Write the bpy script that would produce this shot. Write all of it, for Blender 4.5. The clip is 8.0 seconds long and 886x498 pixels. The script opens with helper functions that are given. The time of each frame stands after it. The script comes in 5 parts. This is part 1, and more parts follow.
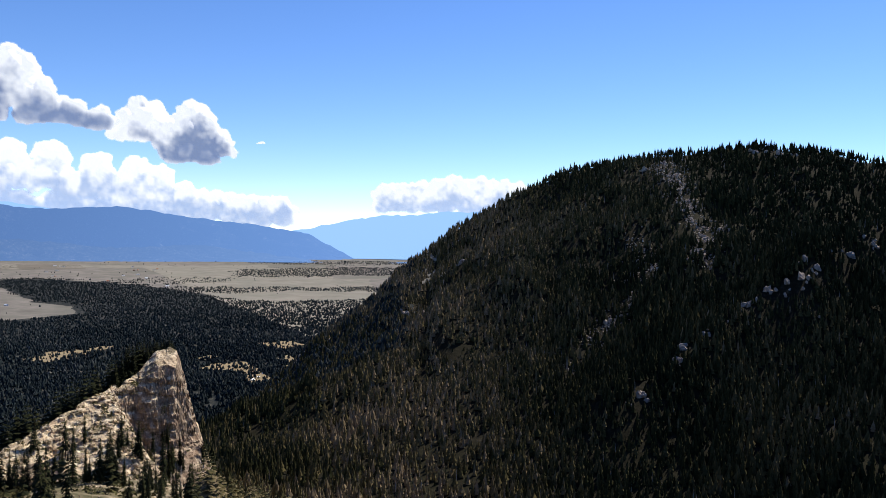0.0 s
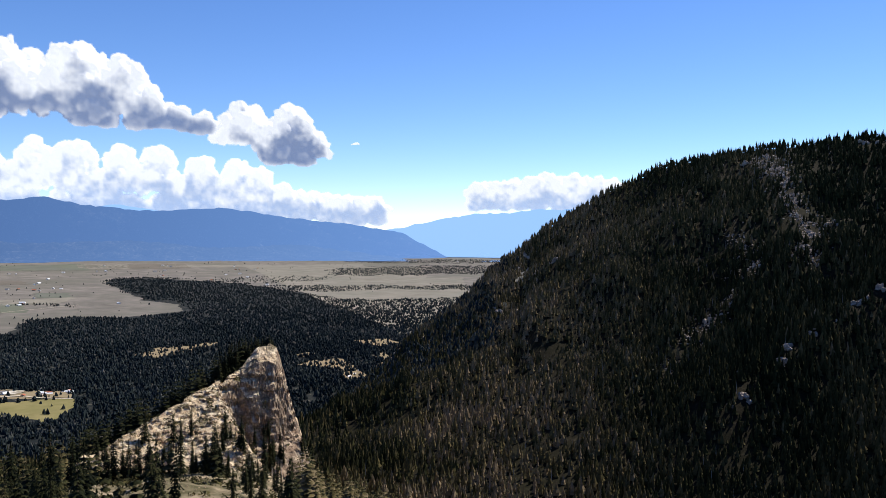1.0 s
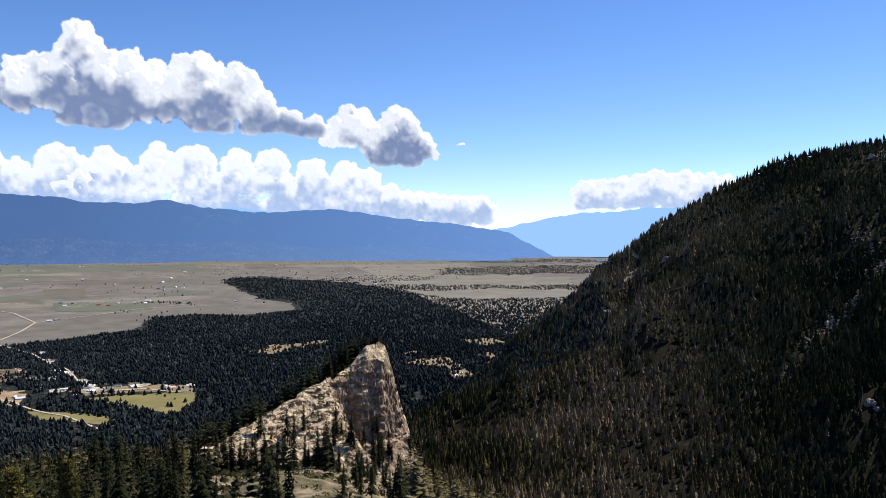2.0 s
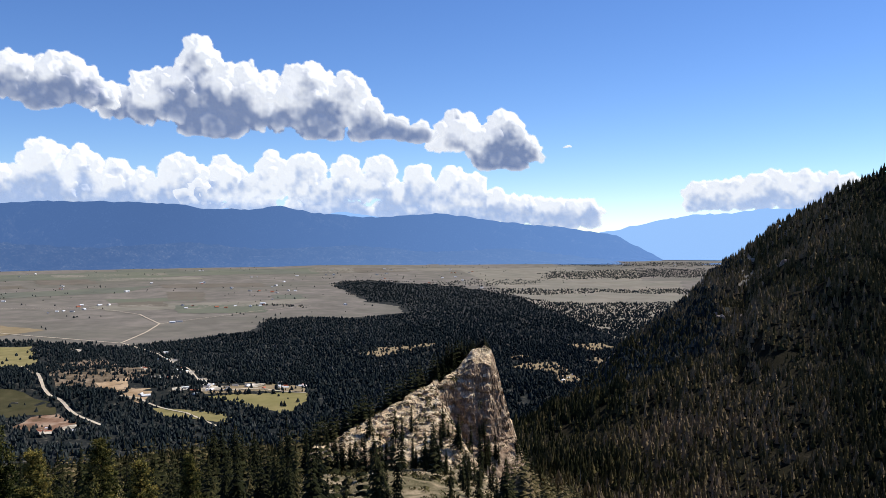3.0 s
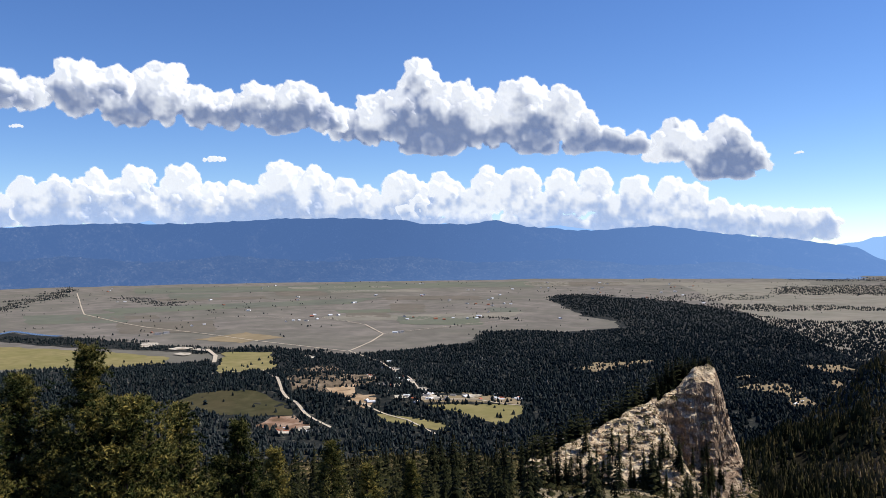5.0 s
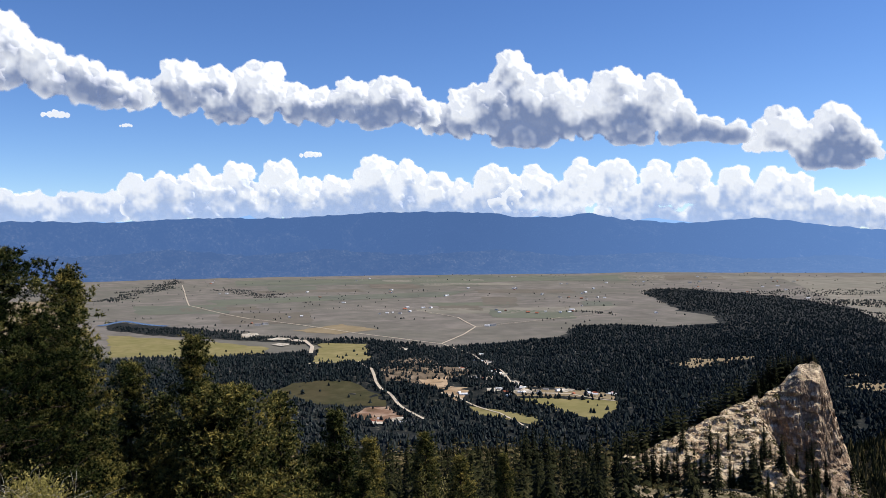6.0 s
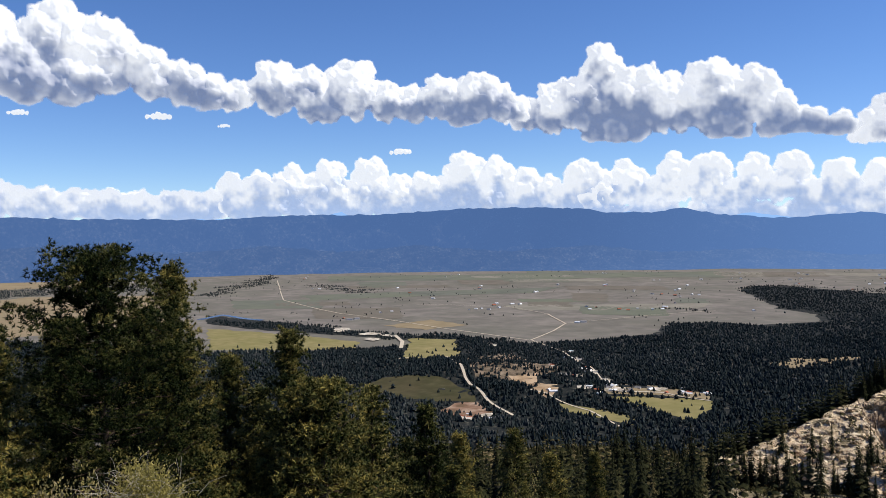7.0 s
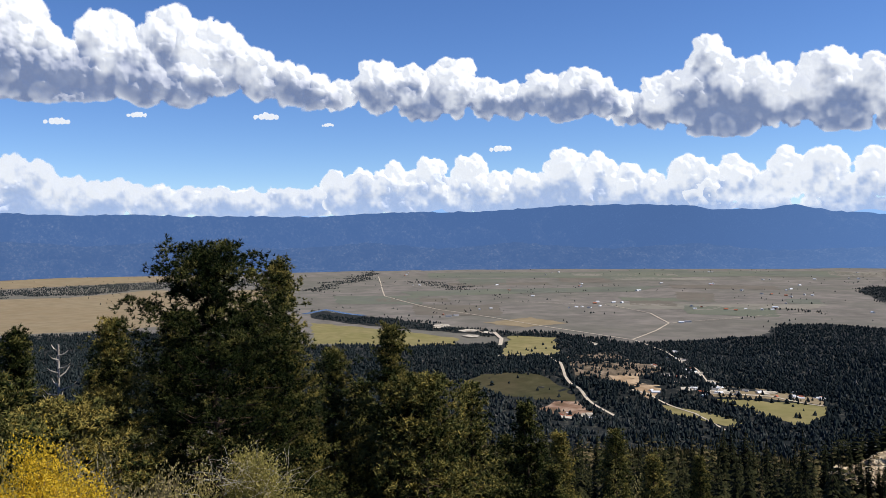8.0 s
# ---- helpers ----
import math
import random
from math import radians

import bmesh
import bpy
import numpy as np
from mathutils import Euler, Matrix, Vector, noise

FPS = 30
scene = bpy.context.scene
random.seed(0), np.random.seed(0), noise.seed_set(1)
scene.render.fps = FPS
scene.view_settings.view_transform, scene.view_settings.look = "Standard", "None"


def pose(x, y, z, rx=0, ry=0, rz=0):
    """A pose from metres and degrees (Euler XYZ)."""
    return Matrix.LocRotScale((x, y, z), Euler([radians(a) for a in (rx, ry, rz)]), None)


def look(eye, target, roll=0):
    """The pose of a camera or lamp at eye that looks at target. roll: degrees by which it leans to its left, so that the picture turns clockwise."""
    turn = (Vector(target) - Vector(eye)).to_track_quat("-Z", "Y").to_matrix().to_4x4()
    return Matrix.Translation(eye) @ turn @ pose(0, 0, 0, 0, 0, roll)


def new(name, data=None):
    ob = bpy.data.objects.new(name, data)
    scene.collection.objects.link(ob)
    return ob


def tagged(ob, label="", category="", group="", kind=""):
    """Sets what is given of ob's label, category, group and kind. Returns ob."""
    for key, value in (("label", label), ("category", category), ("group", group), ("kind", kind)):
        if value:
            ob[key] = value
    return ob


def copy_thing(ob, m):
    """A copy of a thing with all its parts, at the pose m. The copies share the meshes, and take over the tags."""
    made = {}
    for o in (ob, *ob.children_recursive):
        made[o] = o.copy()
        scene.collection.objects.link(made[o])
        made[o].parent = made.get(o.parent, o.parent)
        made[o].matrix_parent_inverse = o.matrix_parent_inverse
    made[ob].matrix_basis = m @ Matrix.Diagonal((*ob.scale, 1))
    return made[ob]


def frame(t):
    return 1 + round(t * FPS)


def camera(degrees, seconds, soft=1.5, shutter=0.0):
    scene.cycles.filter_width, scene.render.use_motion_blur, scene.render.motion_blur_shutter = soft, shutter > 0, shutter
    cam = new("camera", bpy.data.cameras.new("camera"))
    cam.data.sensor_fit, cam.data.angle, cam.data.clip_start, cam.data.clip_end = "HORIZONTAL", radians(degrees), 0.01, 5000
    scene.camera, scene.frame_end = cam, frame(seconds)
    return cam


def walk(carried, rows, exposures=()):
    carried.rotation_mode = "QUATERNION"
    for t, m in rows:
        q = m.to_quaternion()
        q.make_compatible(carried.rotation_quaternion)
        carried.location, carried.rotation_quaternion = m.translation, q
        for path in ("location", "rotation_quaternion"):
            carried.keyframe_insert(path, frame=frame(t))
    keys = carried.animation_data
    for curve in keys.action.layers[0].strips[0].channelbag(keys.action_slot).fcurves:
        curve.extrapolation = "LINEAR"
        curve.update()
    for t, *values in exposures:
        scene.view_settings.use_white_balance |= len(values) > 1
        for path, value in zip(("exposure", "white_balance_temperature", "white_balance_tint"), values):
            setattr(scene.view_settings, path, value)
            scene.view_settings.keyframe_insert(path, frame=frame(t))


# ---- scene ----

EYE = 1.6
cam = camera(56.06, 8.0, soft=0.6)
# seconds, yaw to the left, pitch, lean: held at arm's length by somebody turning on the spot
ARM = 0.28
ROWS = [
    (0.0, 0.0, -1.15, -0.85), (0.5, 2.95, -1.268, -0.586), (1.0, 6.372, -1.337, -0.333),
    (1.5, 9.963, -1.393, -0.143), (3.0, 20.928, -1.101, 0.397), (3.5, 24.392, -0.805, 0.573),
    (4.0, 28.159, -0.405, 0.59), (4.5, 32.038, -0.068, 0.644), (6.0, 41.966, -0.41, 0.79),
    (6.5, 44.921, -0.532, 0.837), (7.0, 48.092, -0.595, 0.906), (7.5, 51.495, -0.656, 0.804),
    (8.0, 54.94, -0.699, 0.733),
]
EXPOSURES = [(0.0, 0.45, 6250, 9), (1.5, 0.38, 6250, 9), (3.0, 0.26, 6250, 9), (3.5, 0.12, 6250, 9), (4.0, 0.2, 6250, 9), (4.5, 0.26, 6250, 9), (8.0, 0.2, 6250, 9)]
walk(cam, [(t, pose(-ARM * math.sin(radians(yaw)), ARM * math.cos(radians(yaw)), EYE, 90 + pitch, lean, yaw)) for t, yaw, pitch, lean in ROWS], EXPOSURES)

# ---- daylight: sun ahead and slightly to the right of the first view, high ----
SUN_AZ, SUN_EL = -40.0, 50.0     # azimuths are degrees to the left of +y
world = bpy.data.worlds.new("world")
scene.world = world
world.use_nodes = True
wn = world.node_tree.nodes
sky = wn.new("ShaderNodeTexSky")
sky.sky_type, sky.sun_disc = "NISHITA", False
sky.sun_elevation, sky.sun_rotation = radians(SUN_EL), radians(-SUN_AZ)
sky.altitude, sky.air_density, sky.dust_density, sky.ozone_density = 2500, 1.0, 0.1, 3.5
clear = wn.new("ShaderNodeHueSaturation")      # thin, clear mountain air
clear.inputs["Saturation"].default_value = 1.16
clear.inputs["Hue"].default_value = 0.51
world.node_tree.links.new(sky.outputs[0], clear.inputs["Color"])
world.node_tree.links.new(clear.outputs[0], wn["Background"].inputs[0])
wn["Background"].inputs[1].default_value = 0.115
sun = new("sun", bpy.data.lights.new("sun", "SUN"))
sun.data.energy, sun.data.angle, sun.data.color = 5.0, radians(0.53), (1.0, 0.91, 0.78)


def heading(az, el=0.0):
    """The unit way to an azimuth (degrees left of +y) and an elevation."""
    a, e = radians(az), radians(el)
    return Vector((-math.sin(a) * math.cos(e), math.cos(a) * math.cos(e), math.sin(e)))


sun.matrix_world = look(heading(SUN_AZ, SUN_EL) * 300, (0, 0, 0))


# ---- materials ----
def material(name, build, roughness=0.9):
    """A node material; build(nodes, link, bsdf) adds what it needs."""
    m = bpy.data.materials.new(name)
    m.use_nodes = True
    nt = m.node_tree
    bsdf = nt.nodes["Principled BSDF"]
    bsdf.inputs["Roughness"].default_value = roughness
    bsdf.inputs["Specular IOR Level"].default_value = 0.5 if roughness < 0.5 else 0.03
    build(nt.nodes, nt.links.new, bsdf)
    return m


def ramp(nodes, link, value, stops):
    r = nodes.new("ShaderNodeValToRGB")
    e = r.color_ramp.elements
    while len(e) < len(stops):
        e.new(0.5)
    for el, (at, col) in zip(e, stops):
        el.position, el.color = at, (*col, 1)
    link(value, r.inputs[0])
    return r.outputs[0]


def noise_tex(nodes, link, scale, detail=6, rough=0.6, stretch=None):
    n = nodes.new("ShaderNodeTexNoise")
    n.inputs["Scale"].default_value, n.inputs["Detail"].default_value = scale, detail
    n.inputs["Roughness"].default_value = rough
    co = nodes.new("ShaderNodeTexCoord").outputs["Object"]
    if stretch:
        mp = nodes.new("ShaderNodeMapping")
        mp.inputs["Scale"].default_value = stretch
        link(co, mp.inputs[0])
        co = mp.outputs[0]
    link(co, n.inputs["Vector"])
    return n.outputs["Fac"]


def mix(nodes, link, fac, a, b, mode="MIX"):
    m = nodes.new("ShaderNodeMix")
    m.data_type, m.blend_type = "RGBA", mode
    for socket, value in ((m.inputs[0], fac), (m.inputs[6], a), (m.inputs[7], b)):
        if isinstance(value, (int, float)):
            socket.default_value = value
        elif isinstance(value, tuple):
            socket.default_value = (*value, 1)
        else:
            link(value, socket)
    return m.outputs[2]


def bump(nodes, link, bsdf, height, strength, distance):
    b = nodes.new("ShaderNodeBump")
    b.inputs["Strength"].default_value, b.inputs["Distance"].default_value = strength, distance
    link(height, b.inputs["Height"])
    link(b.outputs[0], bsdf.inputs["Normal"])


def plain(name, stops, scale, detail=6, roughness=0.9, second=None, relief=None):
    """Noise-mottled colour at two scales with fine relief."""
    def build(nodes, link, bsdf):
        col = ramp(nodes, link, noise_tex(nodes, link, scale, detail), stops)
        if second:
            sc, amount, tint = second
            f = ramp(nodes, link, noise_tex(nodes, link, sc, 4), [(0.42, (0, 0, 0)), (0.62, (amount,) * 3)])
            col = mix(nodes, link, f, col, tint)
        link(col, bsdf.inputs["Base Color"])
        if relief:
            bump(nodes, link, bsdf, noise_tex(nodes, link, relief[0], 5), relief[1], relief[2])
    return material(name, build, roughness)


def toned(name, stops, roughness=0.8, translucent=0.0):
    """Foliage: the colour varies with each plant's tone, painted shade included, and with each object's."""
    def build(nodes, link, bsdf):
        at = nodes.new("ShaderNodeAttribute")
        at.attribute_name = "tone"
        ob = nodes.new("ShaderNodeObjectInfo")
        add = nodes.new("ShaderNodeMath")
        add.operation = "ADD"
        mul = nodes.new("ShaderNodeMath")
        mul.operation, mul.inputs[1].default_value = "MULTIPLY", 0.4
        link(ob.outputs["Random"], mul.inputs[0])
        link(at.outputs["Fac"], add.inputs[0])
        link(mul.outputs[0], add.inputs[1])
        link(ramp(nodes, link, add.outputs[0], stops), bsdf.inputs["Base Color"])
        if translucent:
            bsdf.inputs["Transmission Weight"].default_value = 0
            tr = nodes.new("ShaderNodeBsdfTranslucent")
            mx = nodes.new("ShaderNodeMixShader")
            mx.inputs[0].default_value = translucent
            link(ramp(nodes, link, add.outputs[0], stops), tr.inputs[0])
            link(bsdf.outputs[0], mx.inputs[1])
            link(tr.outputs[0], mx.inputs[2])
            link(mx.outputs[0], nodes["Material Output"].inputs[0])
    return material(name, build, roughness)


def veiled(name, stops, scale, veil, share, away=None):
    """A far range: its own colour mixed with blue emission that paints the haze over it. away: the veil and share where
    the range recedes eastward.
    """
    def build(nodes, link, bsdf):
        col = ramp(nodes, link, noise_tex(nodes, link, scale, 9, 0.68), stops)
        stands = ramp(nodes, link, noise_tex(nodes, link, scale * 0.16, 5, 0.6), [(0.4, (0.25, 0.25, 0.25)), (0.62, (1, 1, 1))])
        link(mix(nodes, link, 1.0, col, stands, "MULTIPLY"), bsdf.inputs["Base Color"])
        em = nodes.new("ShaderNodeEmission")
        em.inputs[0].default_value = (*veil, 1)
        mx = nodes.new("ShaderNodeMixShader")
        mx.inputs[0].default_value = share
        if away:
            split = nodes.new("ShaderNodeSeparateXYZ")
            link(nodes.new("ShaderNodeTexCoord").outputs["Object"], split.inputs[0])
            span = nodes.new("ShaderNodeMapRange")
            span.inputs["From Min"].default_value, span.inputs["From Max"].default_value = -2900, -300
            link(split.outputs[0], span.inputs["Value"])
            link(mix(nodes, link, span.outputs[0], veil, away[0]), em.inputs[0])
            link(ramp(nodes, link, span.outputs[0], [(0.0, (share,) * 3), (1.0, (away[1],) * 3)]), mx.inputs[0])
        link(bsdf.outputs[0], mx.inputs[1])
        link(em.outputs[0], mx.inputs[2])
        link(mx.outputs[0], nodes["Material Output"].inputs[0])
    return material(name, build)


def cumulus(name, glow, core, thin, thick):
    """Cloud: white droplets lit by the sun, mixed with painted emission, white at rims and lobe tops, dark blue in the
    core; its hem dissolves.
    """
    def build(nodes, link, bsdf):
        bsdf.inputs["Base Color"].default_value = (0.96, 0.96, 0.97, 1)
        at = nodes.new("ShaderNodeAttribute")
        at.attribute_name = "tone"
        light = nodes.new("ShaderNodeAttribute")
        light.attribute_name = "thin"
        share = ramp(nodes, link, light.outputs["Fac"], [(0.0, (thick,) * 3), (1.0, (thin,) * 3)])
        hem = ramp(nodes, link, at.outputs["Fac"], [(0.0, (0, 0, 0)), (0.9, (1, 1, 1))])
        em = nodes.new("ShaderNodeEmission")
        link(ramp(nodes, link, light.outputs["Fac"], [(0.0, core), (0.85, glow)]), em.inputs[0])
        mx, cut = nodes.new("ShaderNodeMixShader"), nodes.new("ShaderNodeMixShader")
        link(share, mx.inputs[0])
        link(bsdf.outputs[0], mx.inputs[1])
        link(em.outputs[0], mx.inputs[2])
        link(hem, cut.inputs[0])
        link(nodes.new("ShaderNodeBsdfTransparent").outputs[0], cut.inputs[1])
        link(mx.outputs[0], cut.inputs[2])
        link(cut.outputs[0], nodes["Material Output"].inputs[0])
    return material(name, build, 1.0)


# tan grass shifted towards blue: valley haze put into the colour
VALLEY = plain("dry_valley_grass", [(0.3, (0.12, 0.109, 0.094)), (0.5, (0.16, 0.145, 0.126)), (0.7, (0.215, 0.19, 0.163))], 0.02, 9,
               second=(0.0022, 0.6, (0.118, 0.115, 0.09)), relief=(0.4, 0.4, 0.4))
STONY = plain("stony_tan_slope", [(0.35, (0.05, 0.05, 0.025)), (0.5, (0.2, 0.16, 0.1)), (0.65, (0.42, 0.33, 0.22))], 0.25, 9, second=(0.08, 0.7, (0.07, 0.065, 0.03)), relief=(0.8, 0.8, 0.5))
# litter made darker than it is: dense shade under trees put into the colour
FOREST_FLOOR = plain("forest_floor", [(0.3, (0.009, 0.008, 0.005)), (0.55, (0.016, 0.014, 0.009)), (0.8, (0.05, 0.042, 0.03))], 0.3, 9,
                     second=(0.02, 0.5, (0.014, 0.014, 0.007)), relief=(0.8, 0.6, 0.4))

# dark enough to stand for the shade between the valley trees
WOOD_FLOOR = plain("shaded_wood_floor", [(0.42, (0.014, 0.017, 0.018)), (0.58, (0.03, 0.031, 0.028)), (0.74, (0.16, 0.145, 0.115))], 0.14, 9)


def crag_rock(nodes, link, bsdf, tones=((0.36, 0.26, 0.16), (0.7, 0.55, 0.36), (0.88, 0.75, 0.54)), growth=0.0):
    """Tan stone: mottled, banded, split by dark joints, with rubble relief."""
    col = ramp(nodes, link, noise_tex(nodes, link, 0.35, 10), list(zip((0.3, 0.48, 0.66), tones)))
    band = ramp(nodes, link, noise_tex(nodes, link, 0.5, 6, 0.65, (0.15, 0.15, 1.6)), [(0.45, (0, 0, 0)), (0.6, (0.6, 0.6, 0.6))])
    col = mix(nodes, link, band, col, (0.3, 0.2, 0.13))
    if growth:
        soil = ramp(nodes, link, noise_tex(nodes, link, 0.16, 8, 0.7), [(0.5, (0, 0, 0)), (0.6, (growth,) * 3)])
        col = mix(nodes, link, soil, col, (0.1, 0.085, 0.045))
    vor = nodes.new("ShaderNodeTexVoronoi")
    vor.feature, vor.inputs["Scale"].default_value = "DISTANCE_TO_EDGE", 0.3
    mp = nodes.new("ShaderNodeMapping")
    mp.inputs["Scale"].default_value = (1.0, 1.0, 0.55)
    warp = nodes.new("ShaderNodeTexNoise")
    warp.inputs["Scale"].default_value = 0.5
    add = nodes.new("ShaderNodeVectorMath")
    add.operation = "MULTIPLY_ADD"
    add.inputs[1].default_value = (2.5, 2.5, 2.5)
    co = nodes.new("ShaderNodeTexCoord").outputs["Object"]
    link(co, warp.inputs["Vector"])
    link(warp.outputs["Color"], add.inputs[0])
    link(co, add.inputs[2])
    link(add.outputs[0], mp.inputs[0])
    link(mp.outputs[0], vor.inputs["Vector"])
    joint = ramp(nodes, link, vor.outputs["Distance"], [(0.0, (0.35, 0.35, 0.35)), (0.07, (0, 0, 0))])
    link(mix(nodes, link, joint, col, (0.07, 0.05, 0.035)), bsdf.inputs["Base Color"])
    bump(nodes, link, bsdf, noise_tex(nodes, link, 0.9, 9, 0.72), 0.8, 1.2)


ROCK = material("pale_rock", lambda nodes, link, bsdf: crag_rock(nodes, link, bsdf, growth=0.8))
# the crag's rock again in darker tones: the cliff's shade put into colour
CLIFF = material("shade_toned_cliff", lambda nodes, link, bsdf: crag_rock(nodes, link, bsdf, ((0.13, 0.095, 0.065), (0.25, 0.185, 0.13), (0.62, 0.49, 0.34))))
GREY_ROCK = plain("grey_rock", [(0.3, (0.17, 0.135, 0.11)), (0.5, (0.36, 0.3, 0.25)), (0.7, (0.62, 0.55, 0.47))], 0.4, 9, second=(0.1, 0.5, (0.2, 0.15, 0.11)), relief=(1.5, 0.9, 0.5))
MEADOW = plain("yellow_green_meadow", [(0.3, (0.16, 0.14, 0.06)), (0.5, (0.21, 0.18, 0.08)), (0.7, (0.26, 0.215, 0.1))], 0.05, 8, second=(0.012, 0.5, (0.16, 0.15, 0.055)))
# olive grass kept extra dark: the pasture's shade is in the colour
OLIVE = plain("olive_meadow", [(0.3, (0.035, 0.036, 0.017)), (0.5, (0.052, 0.05, 0.024)), (0.7, (0.075, 0.068, 0.035))], 0.05, 8, second=(0.012, 0.5, (0.09, 0.07, 0.04)))
PALE_FIELD = plain("pale_dry_field", [(0.3, (0.19, 0.15, 0.09)), (0.6, (0.25, 0.2, 0.125))], 0.03, 8, second=(0.008, 0.4, (0.22, 0.16, 0.09)))
GREY_FIELD = plain("grey_green_field", [(0.3, (0.1, 0.105, 0.085)), (0.6, (0.135, 0.138, 0.112))], 0.015, 8, second=(0.004, 0.5, (0.14, 0.15, 0.1)))
BLEACHED = plain("bleached_gravel_yard", [(0.35, (0.22, 0.19, 0.14)), (0.5, (0.42, 0.37, 0.3)), (0.65, (0.62, 0.57, 0.48))], 0.12, 8)
HAY = plain("pale_grey_hay_field", [(0.3, (0.16, 0.148, 0.12)), (0.6, (0.23, 0.208, 0.168))], 0.02, 8, second=(0.006, 0.4, (0.15, 0.15, 0.12)))
VALLEY_DARK = plain("grazed_brown_grass", [(0.3, (0.12, 0.104, 0.084)), (0.6, (0.155, 0.135, 0.11))], 0.02, 8, second=(0.006, 0.5, (0.12, 0.11, 0.085)))
SAND = plain("bare_tan_earth", [(0.3, (0.24, 0.16, 0.09)), (0.6, (0.42, 0.31, 0.2))], 0.06, 8)
RUST = plain("trampled_reddish_earth", [(0.35, (0.1, 0.07, 0.04)), (0.5, (0.2, 0.12, 0.08)), (0.65, (0.34, 0.25, 0.18))], 0.05, 8)
BROWN = plain("dry_brown_slope", [(0.35, (0.07, 0.055, 0.035)), (0.5, (0.15, 0.115, 0.08)), (0.65, (0.25, 0.195, 0.14))], 0.08, 8)
GRAVEL = plain("pale_gravel", [(0.3, (0.4, 0.34, 0.26)), (0.6, (0.52, 0.45, 0.35))], 0.3, 6)
WATER = plain("river_water", [(0.3, (0.1, 0.15, 0.2)), (0.7, (0.16, 0.21, 0.26))], 0.05, roughness=0.1)
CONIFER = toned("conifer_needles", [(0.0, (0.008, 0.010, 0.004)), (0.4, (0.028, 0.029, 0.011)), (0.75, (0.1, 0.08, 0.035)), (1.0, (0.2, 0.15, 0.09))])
# bluer than the near needles: distance haze painted into the colour
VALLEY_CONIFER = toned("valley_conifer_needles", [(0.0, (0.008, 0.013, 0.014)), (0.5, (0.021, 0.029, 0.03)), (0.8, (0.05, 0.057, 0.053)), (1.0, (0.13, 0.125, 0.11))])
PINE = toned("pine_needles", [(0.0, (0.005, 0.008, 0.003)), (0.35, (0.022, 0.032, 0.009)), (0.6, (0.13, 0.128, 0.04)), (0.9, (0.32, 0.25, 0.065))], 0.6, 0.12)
BUSH_LEAF = toned("bush_leaves", [(0.0, (0.14, 0.13, 0.035)), (0.35, (0.32, 0.275, 0.08)), (0.8, (0.5, 0.41, 0.16))], 0.6, 0.45)
YELLOW_LEAF = toned("autumn_leaves", [(0.0, (0.36, 0.24, 0.015)), (0.4, (0.66, 0.45, 0.03)), (0.9, (0.8, 0.6, 0.09))], 0.6, 0.5)
SAGE_LEAF = toned("sage_leaves", [(0.0, (0.1, 0.095, 0.04)), (0.5, (0.24, 0.2, 0.1)), (1.0, (0.38, 0.3, 0.17))], 0.7, 0.3)
SCRUB_LEAF = toned("scrub_leaves", [(0.0, (0.03, 0.032, 0.012)), (0.5, (0.07, 0.065, 0.025)), (1.0, (0.14, 0.12, 0.05))])
DRY_STEM = plain("bleached_stems", [(0.3, (0.38, 0.34, 0.27)), (0.6, (0.6, 0.55, 0.46))], 8.0)
BARK = plain("bark", [(0.3, (0.05, 0.035, 0.025)), (0.6, (0.12, 0.085, 0.06))], 6.0)
SNAG = plain("weathered_deadwood", [(0.3, (0.26, 0.23, 0.2)), (0.6, (0.45, 0.41, 0.37))], 5.0)
# each veil colour is glow painted on the slopes to stand for haze
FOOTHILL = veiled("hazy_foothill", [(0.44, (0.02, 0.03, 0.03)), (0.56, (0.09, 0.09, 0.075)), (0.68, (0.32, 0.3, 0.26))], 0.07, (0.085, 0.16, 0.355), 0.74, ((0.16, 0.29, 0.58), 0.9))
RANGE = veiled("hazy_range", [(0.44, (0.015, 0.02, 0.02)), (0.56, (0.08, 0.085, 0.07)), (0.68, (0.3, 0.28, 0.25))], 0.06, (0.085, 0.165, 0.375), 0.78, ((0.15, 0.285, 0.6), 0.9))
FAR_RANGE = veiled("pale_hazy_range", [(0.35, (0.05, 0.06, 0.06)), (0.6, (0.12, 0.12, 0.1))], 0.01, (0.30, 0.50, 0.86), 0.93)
# emission paints rim light in white and core shade in dark blue
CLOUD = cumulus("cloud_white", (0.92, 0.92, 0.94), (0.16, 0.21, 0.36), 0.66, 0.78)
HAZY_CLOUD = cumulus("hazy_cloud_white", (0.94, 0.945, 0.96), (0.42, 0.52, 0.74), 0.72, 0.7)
WALLS = [plain("pale_wall", [(0.3, (0.6, 0.58, 0.54)), (0.7, (0.75, 0.73, 0.7))], 0.5), plain("brown_wall", [(0.3, (0.2, 0.13, 0.09)), (0.7, (0.28, 0.19, 0.13))], 0.5)]
ROOFS = [plain("metal_roof", [(0.3, (0.55, 0.56, 0.58)), (0.7, (0.75, 0.76, 0.78))], 0.3, roughness=0.7), plain("red_roof", [(0.3, (0.3, 0.1, 0.06)), (0.7, (0.4, 0.15, 0.09))], 0.3),
         plain("grey_roof", [(0.3, (0.16, 0.15, 0.15)), (0.7, (0.24, 0.23, 0.22))], 0.3)]


